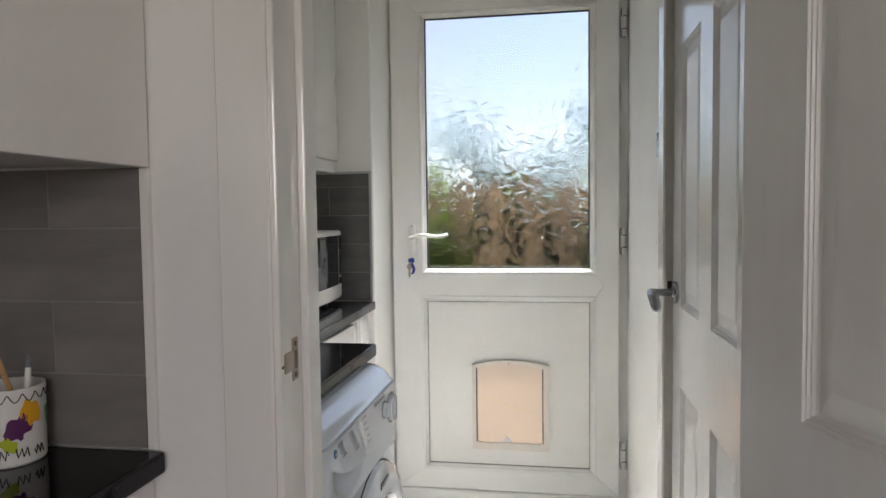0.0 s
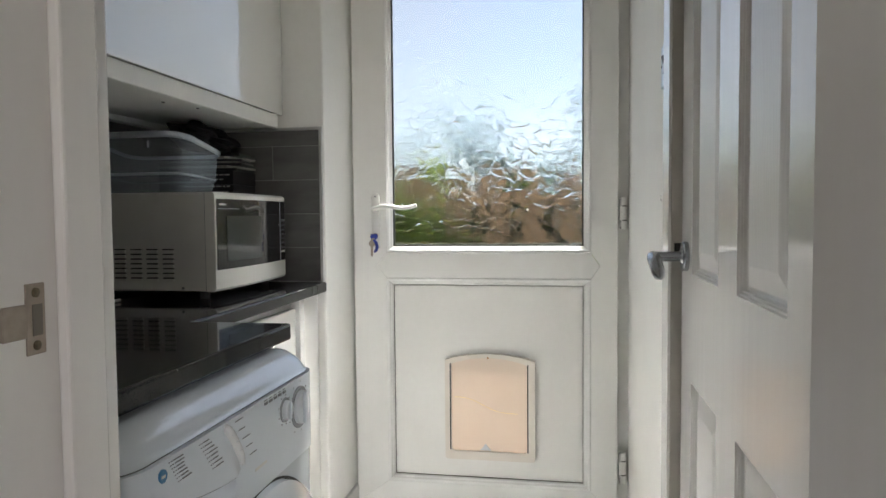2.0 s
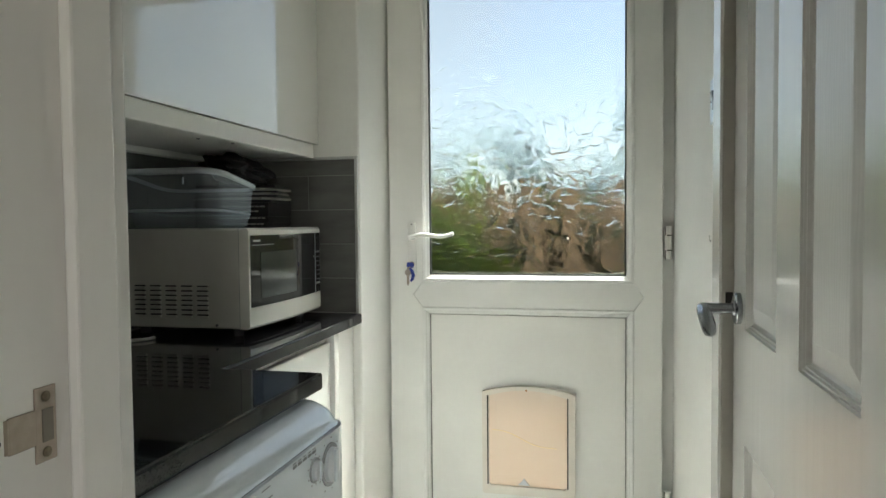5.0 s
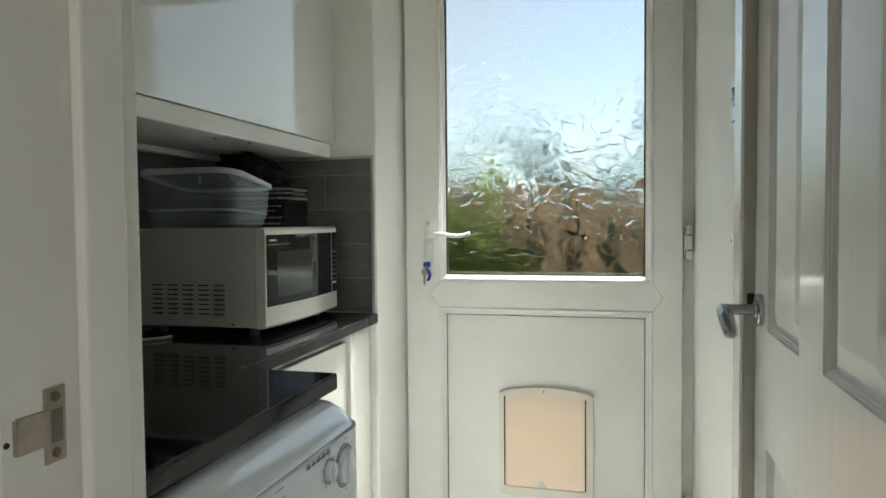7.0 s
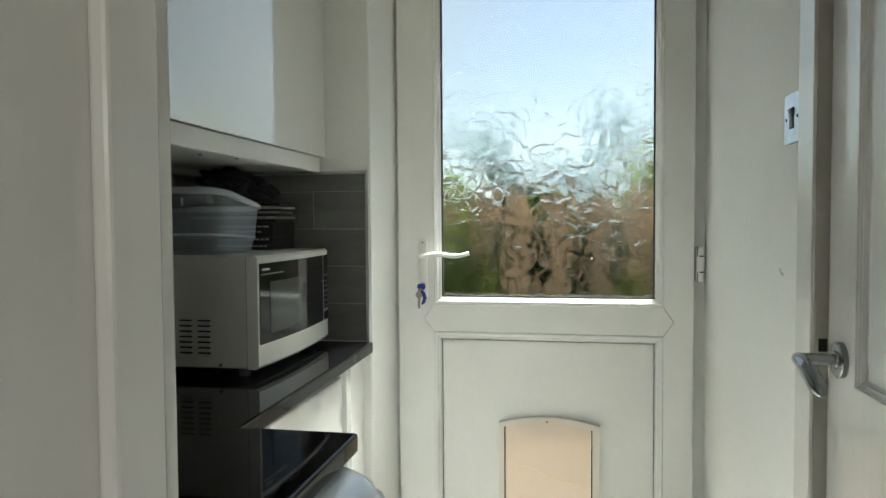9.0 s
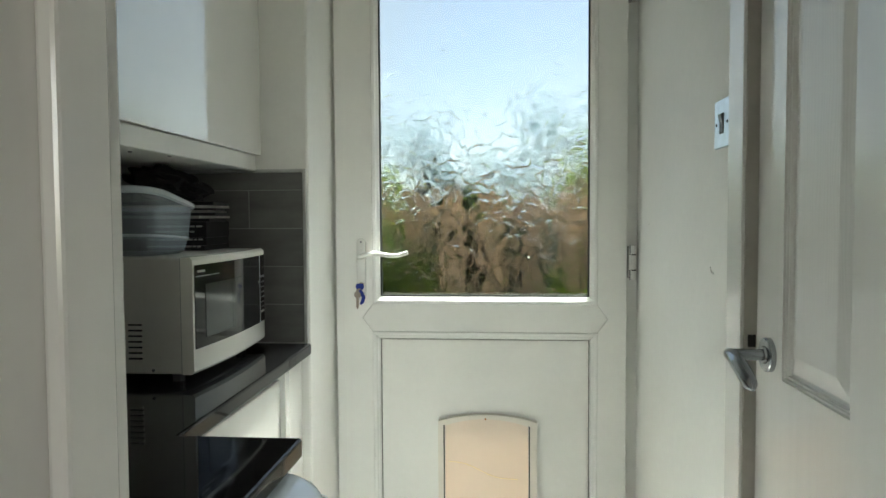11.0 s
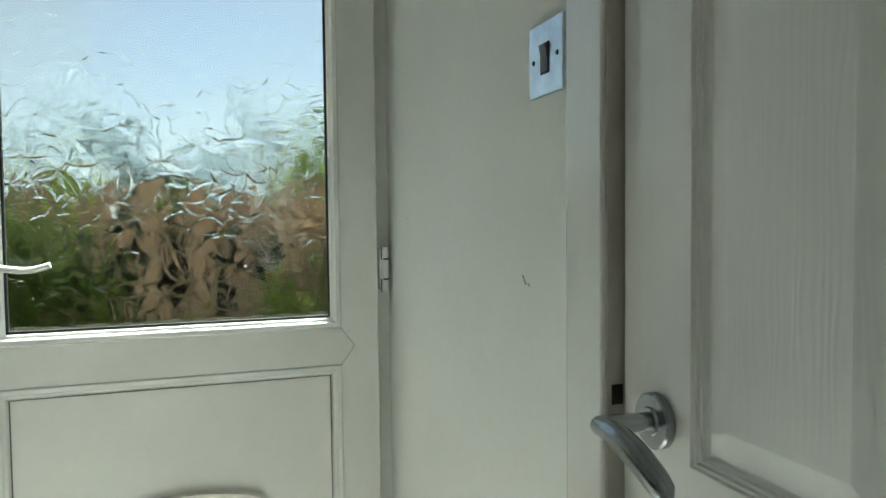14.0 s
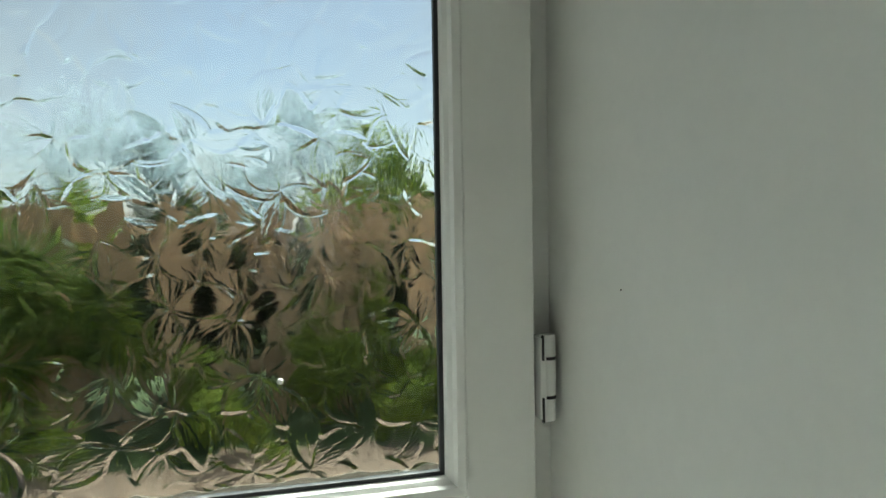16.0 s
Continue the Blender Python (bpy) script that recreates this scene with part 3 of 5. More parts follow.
def cat_flap(add, y):
    yf = y + 0.013
    outer, inner = arched(-0.264, 0.031, 0.281, 0.632, 0.022), arched(-0.2435, 0.0045, 0.3085, 0.6195, 0.022)
    flap_frame = add("cat_flap", ring_prism(outer, inner, yf - 0.022, yf), CREAM_FLAP, "cream plastic cat flap with a peach frosted door")
    # side channels with dark gaps beside the swinging door
    for x in (-0.2462, 0.0072):
        add("gap", boxes((x - 0.002, x + 0.002, yf - 0.0225, yf - 0.020, 0.312, 0.600)), DARK, "", flap_frame)
    add("flap_door", prism(arched(-0.243, 0.004, 0.309, 0.619, 0.022), yf - 0.014, yf - 0.009, "y"), FLAP, "frosted peach plastic swing door", flap_frame)
    add("bottom_lip", prism([(-0.246 + 0.249 * k / 16, 0.303 - 0.009 * math.sin(math.pi * k / 16)) for k in range(17)] + [(0.003 - 0.249 * k / 16, 0.3085 - 0.009 * math.sin(math.pi * k / 16)) for k in range(17)], yf - 0.019, yf - 0.014, "y"), CREAM_FLAP, "", flap_frame)
    add("pull", prism([(-0.150, 0.312), (-0.112, 0.312), (-0.122, 0.322), (-0.131, 0.334), (-0.140, 0.322)], yf - 0.017, yf - 0.014, "y"), KNOB, "", flap_frame)
    add("scratch", sweep([(-0.232 + 0.206 * u, yf - 0.0142, 0.487 - 0.055 * u + 0.007 * math.sin(u * 7)) for u in [k / 12 for k in range(13)]], [0.0012] * 13, steps=5), PAINT_SCRATCH, "", flap_frame)
    add("rivet", lathe([(-0.002, 0.003), (0.0, 0.003)], (-0.122, yf - 0.022, 0.620), "y", 10), RUST, "", flap_frame)


PAINT_SCRATCH = material("pale_scratch", (0.95, 0.80, 0.50), 0.3)
RUST = material("rusty_rivet", (0.45, 0.2, 0.06), 0.6)


def hinges(add, y):
    for z in (0.276, 1.087, 1.886):
        hinge = add("hinge", boxes((0.2945, 0.302, y - 0.006, y + 0.03, z - 0.047, z + 0.047), bevel=0.001), UPVC_BEAD, "white three-knuckle door hinge")
        for a, b in ((-0.050, -0.024), (-0.021, 0.021), (0.024, 0.050)):
            add("knuckle", lathe([(z + a, 0.0085), (z + a + 0.001, 0.0095), (z + b - 0.001, 0.0095), (z + b, 0.0085)], (0.3075, y + 0.004, 0), "z", 18), UPVC_BEAD, "", hinge, True)
        for a, b in ((-0.050, -0.0215), (0.0215, 0.050)):
            add("gap", boxes((0.2962, 0.2982, y - 0.0085, y - 0.004, z + a, z + b)), SEAM, "", hinge)
        for a in (-0.0225, 0.0225):
            add("joint", lathe([(z + a - 0.0017, 0.0098), (z + a + 0.0017, 0.0098)], (0.3075, y + 0.004, 0), "z", 14), SEAM, "", hinge)


def lever(add, y):
    x, z = -0.493, 1.085
    r = 0.0135
    pts = [(x + r * math.cos(a), z + 0.062 + r * math.sin(a)) for a in [k * math.pi / 8 for k in range(9)]] + [(x + r * math.cos(a), z - 0.098 + r * math.sin(a)) for a in [math.pi + k * math.pi / 8 for k in range(9)]]
    plate = add("handle", prism(pts, y - 0.009, y, "y", 0.002), HANDLE_WHITE, "white lever handle on a long plate", None, True)
    path, radii = [], []
    for k in range(17):
        u = k / 16
        if u < 0.25:
            path.append((x + 0.002 + 0.02 * u, y - 0.010 - 0.045 * u / 0.25, 1.106 + 0.004 * u))
        else:
            w = (u - 0.25) / 0.75
            path.append((x + 0.007 + 0.140 * w, y - 0.055 + 0.006 * w, 1.107 + 0.012 * w + 0.006 * math.sin(w * 6.28)))
        radii.append(0.0105 - 0.0025 * u)
    add("lever", sweep(path, radii, 0.75, 12), HANDLE_WHITE, "", plate, True)
    add("plate_screw", lathe([(-0.0105, 0.0028), (-0.009, 0.0028)], (x, y, z + 0.064), "y", 10), INK, "", plate)
    add("key_cylinder", lathe([(-0.016, 0.0082), (-0.009, 0.0085)], (x, y, z - 0.065), "y", 16), STEEL, "", plate)


back_door()

# outer frame of the back door
frame_ob = setting("door_frame_back", boxes((PIER_X - 0.03, -0.557, 2.578, 2.64, 0.05, 2.12), bevel=0.004), UPVC, "white plastic frame of the back door", "door frame")
part("jamb", boxes((0.280, RIGHT + 0.03, 2.586, 2.64, 0.05, 2.12), bevel=0.004), UPVC, frame_ob)
part("head", boxes((-0.557, 0.28, 2.566, 2.64, 2.042, 2.12), bevel=0.004), UPVC, frame_ob)
part("threshold", boxes((-0.557, 0.28, 2.545, 2.66, 0.0, 0.112), bevel=0.006), UPVC, frame_ob)
part("sealant", sweep([(PIER_X - 0.001, 2.578, z) for z in (0.17, 1.0, 2.1)], [0.004] * 3, steps=6), CARCASS, frame_ob)
setting("wall_threshold", boxes((-0.6, RIGHT, 2.6, 2.84, -0.15, 0.05)), PATIO, "concrete sill outside the back door", "sill")


# ---- panelled inner doors ----
def panel_door(name, label, width, hinge_at, turn, with_handle=True):
    """A six-panel moulded door. Local x runs along the width from the latch edge, -y faces the viewer, z up."""
    door = thing(name, label, "door")
    T = 0.036
    s, m = (0.100, 0.107) if width > 0.65 else (0.114, 0.09)
    pw = (width - 2 * s - m) / 2
    cols = [(s, s + pw), (s + pw + m, width - s)]
    rows = [(0.20, 0.797), (0.980, 1.566), (1.665, 1.855)]
    xs = [0, cols[0][0], cols[0][1], cols[1][0], cols[1][1], width]
    zs = [0.008, rows[0][0], rows[0][1], rows[1][0], rows[1][1], rows[2][0], rows[2][1], 1.981]
    bm = bmesh.new()
    for i in range(5):
        for j in range(7):
            if i in (1, 3) and j in (1, 3, 5):
                continue
            x0, x1, z0, z1 = xs[i], xs[i + 1], zs[j], zs[j + 1]
            for y, flip in ((0.0, False), (T, True)):
                q = [bm.verts.new(p) for p in ((x0, y, z0), (x1, y, z0), (x1, y, z1), (x0, y, z1))]
                bm.faces.new(q[::-1] if flip else q)
    for x, flip in ((0.0, True), (width, False)):
        q = [bm.verts.new(p) for p in ((x, 0, zs[0]), (x, T, zs[0]), (x, T, zs[-1]), (x, 0, zs[-1]))]
        bm.faces.new(q[::-1] if flip else q)
    for z, flip in ((zs[0], True), (zs[-1], False)):
        q = [bm.verts.new(p) for p in ((0, 0, z), (width, 0, z), (width, T, z), (0, T, z))]
        bm.faces.new(q[::-1] if flip else q)
    bmesh.ops.remove_doubles(bm, verts=bm.verts, dist=1e-5)
    part("leaf", bm, DOOR_PAINT, door)
    # moulded panels: ogee in, flat field raised again
    steps = [(0.0, 0.0), (0.0016, 0.0030), (0.0042, 0.0026), (0.0056, 0.0056), (0.0082, 0.0053), (0.0098, 0.0090), (0.0122, 0.0108), (0.0140, 0.0110), (0.0395, 0.0036), (0.0415, 0.0032)]
    for x0, x1 in cols:
        for z0, z1 in rows:
            bm = bmesh.new()
            for side in (0, 1):
                loops = []
                for d, deep in steps:
                    y = deep if side == 0 else T - deep
                    loops.append([bm.verts.new(p) for p in ((x0 + d, y, z0 + d), (x1 - d, y, z0 + d), (x1 - d, y, z1 - d), (x0 + d, y, z1 - d))])
                for a, b in zip(loops, loops[1:]):
                    for i in range(4):
                        f = (a[i], a[(i + 1) % 4], b[(i + 1) % 4], b[i])
                        bm.faces.new(f if side == 0 else f[::-1])
                bm.faces.new(loops[-1] if side == 0 else loops[-1][::-1])
            part("panel", bm, PANEL_GRAIN, door)
    if with_handle:
        rose = part("handle", lathe([(0.0, 0.026), (-0.007, 0.026), (-0.009, 0.024), (-0.009, 0.0135), (-0.012, 0.0125), (-0.012, 0.0085)], (0.055, 0, 1.009), "y", 40), CHROME, door, "satin chrome lever handle on a round rose", True)
        path, radii = [], []
        for k in range(9):
            u = k / 8
            path.append((0.055 - 0.005 * u, -0.010 - 0.048 * u, 1.009 - 0.001 * u))
            radii.append(0.0085 + 0.001 * u)
        for k in range(1, 15):
            u = k / 14
            path.append((0.050 + 0.102 * u, -0.058 - 0.003 * math.sin(u * 3.14), 1.008 + 0.004 * math.sin(u * 3.14) - 0.030 * u * u))
            radii.append((0.0085 + 0.0032 * math.sin(u * 2.6)) * math.sqrt(max(0.06, 1 - (max(0.0, u - 0.88) / 0.12) ** 2)))
        part("lever", sweep(path, radii, 1.0, 14), CHROME, rose, "", True)
        part("latch_plate", boxes((-0.002, 0.0005, 0.008, 0.030, 0.978, 1.038), bevel=0.0005), DARK, door, "dark latch plate")
    door.matrix_world = Matrix.Translation(hinge_at) @ Matrix.Rotation(radians(turn), 4, "Z")
    return door


PANEL_GRAIN = material("embossed_panel_paint", (0.79, 0.78, 0.76), 0.30, grain=0.01, stain=0.02, bump=0.45, bump_scale=150, stretch=(1, 1, 0.05), gloss=0.55)


def wood_grain(m, strength):
    """Moulded wood grain: long, wandering ridges up the panel."""
    nodes, links = m.node_tree.nodes, m.node_tree.links
    bump = next(n for n in nodes if n.type == "BUMP")
    mapping = next(n for n in nodes if n.type == "MAPPING")
    mapping.inputs["Scale"].default_value = (1, 1, 0.16)
    wave = nodes.new("ShaderNodeTexWave")
    wave.wave_type, wave.bands_direction = "BANDS", "X"
    for key, value in (("Scale", 42.0), ("Distortion", 13.0), ("Detail", 2.0), ("Detail Scale", 0.9)):
        wave.inputs[key].default_value = value
    links.new(mapping.outputs[0], wave.inputs["Vector"])
    links.new(wave.outputs["Fac"], bump.inputs["Height"])
    bump.inputs["Strength"].default_value, bump.inputs["Distance"].default_value = strength, 0.0006


wood_grain(PANEL_GRAIN, 0.2)
# the closed door in the right-hand wall: latch edge at the far end
panel_door("interior_door", "white six-panel inner door, closed, with chrome lever", 0.70, (0.334, 1.643, 0.0), -90)
lining2 = setting("door_frame_right", boxes((0.315, RIGHT + 0.1, 1.646, 1.672, 0, 2.0), bevel=0.001), REVEAL, "white gloss casing and taupe reveal of the closed inner door", "door frame")
part("casing", prism([(RIGHT, 1.649), (0.3125, 1.649), (0.3105, 1.651), (0.3095, 1.716), (0.311, 1.720), (RIGHT, 1.720)], 0, 2.06, "z"), GLOSS, lining2, "white gloss-painted flat architrave")
part("head", boxes((0.3135, RIGHT + 0.1, 0.92, 1.646, 1.985, 2.05), bevel=0.002), GLOSS, lining2)
part("keep", boxes((0.321, 0.333, 1.6440, 1.6465, 1.010, 1.030), bevel=0.0004), DARK, lining2, "dark latch keep")
part("stop", boxes((0.373, 0.385, 1.625, 1.646, 0, 1.985)), GLOSS, lining2)
# the doorway's own door, swung back into the kitchen
panel_door("interior_door", "white six-panel inner door, swung open into the kitchen", 0.61, (0, 0, 0), 0, False)
open_door = bpy.data.objects["interior_door.001"]
ALONG = Vector((math.sin(radians(16)), -math.cos(radians(16)), 0))
open_door.matrix_world = Matrix.Translation((0.272, 0.790, 0)) @ Matrix.Rotation(math.atan2(ALONG.y, ALONG.x), 4, "Z")


# ---- tiles ----
def tiled(name, label, plane, fixed, u0, u1, z0, z1, mat, width, height, offset, first, out):
    """Brick-bond wall tiles as pieces over a grout bed. plane: the axis across the wall; out: the way it faces."""
    def slab(a0, a1, b0, b1, d0, d1):
        lo, hi = sorted((fixed + out * d0, fixed + out * d1))
        return (a0, a1, lo, hi, b0, b1) if plane == "y" else (lo, hi, a0, a1, b0, b1)
    bed = setting(name, boxes(slab(u0, u1, z0, z1, 0.0, 0.0062)), GROUT, label, "wall tiles")
    gap, cache = 0.0024, {}
    row, z = 0, first
    while z < z1 - 0.006:
        lo, hi = max(z, z0) + gap / 2, min(z + height, z1) - gap / 2
        a = u0 - ((offset + row * width / 2) % width)
        while a < u1 - 0.002:
            p, q = max(a, u0) + gap / 2, min(a + width, u1) - gap / 2
            if q - p > 0.004 and hi - lo > 0.004:
                key = (round(q - p, 4), round(hi - lo, 4))
                if key not in cache:
                    bm = boxes(((-key[0] / 2, key[0] / 2, -0.001, 0.001, -key[1] / 2, key[1] / 2) if plane == "y" else (-0.001, 0.001, -key[0] / 2, key[0] / 2, -key[1] / 2, key[1] / 2)), bevel=0.0006)
                    cache[key] = mesh_of("tile", bm, mat)
                ob = new("tile", cache[key])
                ob.parent = bed
                mid = fixed + out * 0.0068
                ob.location = ((p + q) / 2, mid, (lo + hi) / 2) if plane == "y" else (mid, (p + q) / 2, (lo + hi) / 2)
            a += width
        z += height
        row += 1
    return bed


WORK = 0.890
# ---- utility room: worktop, units ----
def worktop():
    outline = [(LEFT, 0.917), (-0.369, 0.917), (-0.369, 1.515), (-0.562, 1.515), (-0.575, 2.286), (LEFT, 2.286)]
    bm = prism(outline, WORK - 0.030, WORK, "z", 0.0045)
    return solid("worktop", bm, GRANITE, "black speckled polished worktop stepping back past the washer", "worktop")


def base_unit():
    unit = thing("base_cabinet", "white base cabinet under the narrow worktop", "cabinet", (-0.8, 1.9, 0))
    inv = Matrix.Translation((0.8, -1.9, 0))
    part("carcass", shifted(boxes((LEFT + 0.01, -0.620, 1.53, 2.286, 0.10, WORK - 0.032)), inv), CARCASS, unit)
    door = part("door", shifted(boxes((-0.617, -0.599, 1.534, 2.10, 0.12, 0.835), bevel=0.002), inv), CAB, unit)
    part("top_rail", shifted(boxes((-0.620, -0.612, 1.534, 2.10, 0.838, WORK - 0.033)), inv), CARCASS, unit)
    part("end_post", shifted(boxes((-0.617, -0.588, 2.104, 2.135, 0.0, WORK - 0.033), bevel=0.002), inv), CAB, unit)
    part("filler", shifted(boxes((-0.617, -0.603, 2.138, 2.286, 0.0, WORK - 0.033), bevel=0.001), inv), CARCASS, unit)
    part("plinth", shifted(boxes((-0.66, -0.645, 1.53, 2.286, 0.0, 0.098)), inv), CARCASS, unit)
    return unit


def wall_unit():
    unit = thing("wall_cabinet", "white gloss wall cabinet above the microwave", "cabinet", (-0.87, 1.79, 1.345))
    inv = Matrix.Translation((0.87, -1.79, -1.345))
    part("carcass", shifted(boxes((LEFT + 0.002, -0.726, 1.290, 2.288, 1.372, 2.10)), inv), CARCASS, unit)
    part("door", shifted(boxes((-0.723, -0.703, 1.292, 2.286, 1.386, 2.10), bevel=0.002, segments=2), inv), CAB, unit, "glossy white door")
    part("light_pelmet", shifted(boxes((-0.727, -0.709, 1.292, 2.262, 1.345, 1.3845), bevel=0.002), inv), CARCASS, unit)
    part("bottom_panel", shifted(boxes((LEFT + 0.002, -0.728, 1.290, 2.288, 1.352, 1.3705)), inv), CARCASS, unit)
    part("screw_cap", shifted(lathe([(1.3498, 0.004), (1.352, 0.004)], (-0.79, 1.80, 0), "z", 10), inv), INK, unit)
    part("screw_cap", shifted(lathe([(1.3498, 0.004), (1.352, 0.004)], (-0.76, 1.90, 0), "z", 10), inv), INK, unit)
    return unit


worktop()
base_unit()
wall_unit()
solid("wall_batten", boxes((LEFT + 0.002, LEFT + 0.034, 1.30, 2.286, 1.335, 1.3505), bevel=0.002), CARCASS, "white wooden batten on the wall under the cabinet", "batten")


# ---- washing machine ----
def washing_machine():
    y0, y1 = 0.932, 1.488
    wm = thing("washing_machine", "white front-loading washing machine under the black worktop", "washing machine", (-0.6, 1.2, 0))
    inv = Matrix.Translation((0.6, -1.2, 0))

    def add(name, bm, mat, label="", parent=wm, smooth=False):
        return part(name, shifted(bm, inv), mat, parent, label, smooth)
    add("body", boxes((-0.90, -0.336, y0, y1, 0.02, 0.82), bevel=0.008, segments=3), APPLIANCE, smooth=True)
    nose = [(-0.90, 0.822), (-0.90, 0.856), (-0.42, 0.857)] + [(-0.372 + 0.060 * math.sin(a), 0.800 + 0.057 * math.cos(a)) for a in [radians(k) for k in range(5, 66, 6)]] + [(-0.3135, 0.8215)]
    # the lid bows out a little in the middle and rounds off at both ends
    bm = bmesh.new()
    rows = []
    n = 60
    for k in range(n + 1):
        w = k / n
        yy = y0 + (y1 - y0) * w
        end = min(1.0, max(0.0, abs(2 * w - 1) - 0.80) / 0.205)
        pull = 0.052 * (1 - math.sqrt(1 - end * end))
        rows.append([bm.verts.new((min(u, -0.308) - (pull if u > -0.5 else 0), yy, v - (0.012 * end ** 3 if v > 0.84 else 0.0))) for u, v in nose])
    for r0, r1 in zip(rows, rows[1:]):
        for i in range(len(nose)):
            bm.faces.new((r0[i], r1[i], r1[(i + 1) % len(nose)], r0[(i + 1) % len(nose)]))
    bm.faces.new(rows[0])
    bm.faces.new(rows[-1][::-1])
    bmesh.ops.recalc_face_normals(bm, faces=bm.faces)
    add("lid", bm, APPLIANCE, smooth=True)
    # bowed fascia below the seam
    def bowed(ya, yb, za, zb, depth, thick, n=48):
        bm = bmesh.new()
        rows = []
        for k in range(n + 1):
            yy = ya + (yb - ya) * k / n
            w = (yy - y0) / (y1 - y0)
            end = min(1.0, max(0.0, abs(2 * w - 1) - 0.80) / 0.205)
            x = depth - 0.052 * (1 - math.sqrt(1 - end * end))
            rows.append([bm.verts.new(p) for p in ((x, yy, zb), (x, yy, za), (x - thick, yy, za), (x - thick, yy, zb))])
        for r0, r1 in zip(rows, rows[1:]):
            for i in range(4):
                bm.faces.new((r0[i], r1[i], r1[(i + 1) % 4], r0[(i + 1) % 4]))
        bm.faces.new(rows[0])
        bm.faces.new(rows[-1][::-1])
        bmesh.ops.recalc_face_normals(bm, faces=bm.faces)
        return bm
    add("seam", bowed(y0 + 0.002, y1 - 0.002, 0.8195, 0.8215, -0.3145, 0.02), INK)
    gy0, gy1, gz0, gz1 = 0.985, 1.185, 0.694, 0.784
    fascia = add("fascia", bowed(gy1, y1, 0.690, 0.8195, -0.308, 0.03), FASCIA, "white control panel", smooth=True)
    add("fascia_end", bowed(y0, gy0, 0.690, 0.8195, -0.308, 0.03), FASCIA, "", wm, True)
    add("fascia_top", bowed(gy0, gy1, gz1, 0.8195, -0.308, 0.03), FASCIA, "", wm, True)
    add("fascia_foot", bowed(gy0, gy1, 0.690, gz0, -0.308, 0.03), FASCIA, "", wm, True)
    # scooped grip under the drawer
    bm = bmesh.new()
    grid = []
    for j in range(19):
        row = []
        for i in range(33):
            u, w = i / 32, j / 18
            lean = 0.62 - 0.30 * (u - 0.5)
            rr = ((u - 0.5) / 0.44) ** 2 + ((w - lean) / 0.50) ** 2
            deep = 0.030 * max(0.0, 1 - rr) ** 0.7
            edge = min(1.0, 12 * min(u, 1 - u, w, 1 - w))
            row.append(bm.verts.new((-0.308 - deep * edge, gy0 + (gy1 - gy0) * u, gz0 + (gz1 - gz0) * w)))
        grid.append(row)
    for r0, r1 in zip(grid, grid[1:]):
        for i in range(32):
            bm.faces.new((r0[i], r0[i + 1], r1[i + 1], r1[i]))
    add("drawer_grip", bm, FASCIA, "", wm, True)
    add("front_panel", bowed(y0, y1, 0.09, 0.6885, -0.310, 0.03), APPLIANCE, smooth=True)
    add("plinth", bowed(y0, y1, 0.02, 0.0875, -0.316, 0.03), APPLIANCE, smooth=True)
    # detergent drawer: a bulging front whose curved lip hangs over the grip
    def drawer_at(u, w):
        a, b, c = (0.985, 0.785), (1.040, 0.752), (1.184, 0.745)
        low = [(1 - u) ** 2 * p + 2 * u * (1 - u) * q + u * u * t for p, q, t in zip(a, b, c)]
        y = (0.968 + 0.166 * u) * (1 - w) + low[0] * w + 0.007 * math.sin(math.pi * w) * u
        z = 0.8188 * (1 - w) + low[1] * w
        ease = min(1.0, 5 * u) * min(1.0, 9 * (1 - u))
        return Vector((-0.3074 + 0.0115 * ease * w ** 1.4, y, z))
    bm = bmesh.new()
    rows = []
    for k in range(13):
        row = [drawer_at(i / 26, min(1.0, k / 10)) for i in range(27)]
        if k > 10:
            row = [p + Vector((-0.003 if k == 11 else -0.016, 0, -0.0025 if k == 11 else -0.001)) for p in row]
        rows.append([bm.verts.new(p) for p in row])
    for r0, r1 in zip(rows, rows[1:]):
        for i in range(26):
            bm.faces.new((r0[i], r1[i], r1[i + 1], r0[i + 1]))
    bmesh.ops.recalc_face_normals(bm, faces=bm.faces)
    drawer = add("detergent_drawer", bm, FASCIA, "white detergent drawer front with printed programme list", smooth=True)
    for u0, count in ((0.33, 7), (0.70, 8)):
        for k in range(count):
            p = drawer_at(u0 + 0.004 * k, 0.10 + 0.075 * k)
            add("print_line", boxes((p.x - 0.001, p.x + 0.0009, p.y, p.y + 0.011 + 0.010 * random.random(), p.z, p.z + 0.0011)), INK, "", drawer)
            for back in (0.0095, 0.0048):
                add("print_dash", boxes((p.x - 0.0015, p.x + 0.0007, p.y - back, p.y - back + 0.0022, p.z, p.z + 0.0010)), INK, "", drawer)
    p = drawer_at(0.17, 0.32)
    add("sticker", lathe([(p.x - 0.002, 0.0075), (p.x + 0.0012, 0.0075), (p.x + 0.0016, 0.0070)], (0, p.y, p.z), "x", 24), BLUE, "round blue sticker", drawer)
    add("sticker_mark", boxes((p.x + 0.0012, p.x + 0.0021, p.y - 0.0045, p.y + 0.0025, p.z - 0.0015, p.z + 0.0015)), INK_PALE, "", drawer)
    # button bar
    curve = [(1.141 + 0.049 * u, 0.816 - 0.066 * u + 0.007 * math.sin(3.14 * u)) for u in [k / 10 for k in range(11)]]
    bar = add("button_bar", sweep([(-0.3065, a, b) for a, b in curve], [0.003, 0.006] + [0.0072] * 7 + [0.006, 0.003], 0.8, 12, Vector((1, 0, 0))), BUTTONS, "curved strip of four push buttons", smooth=True)
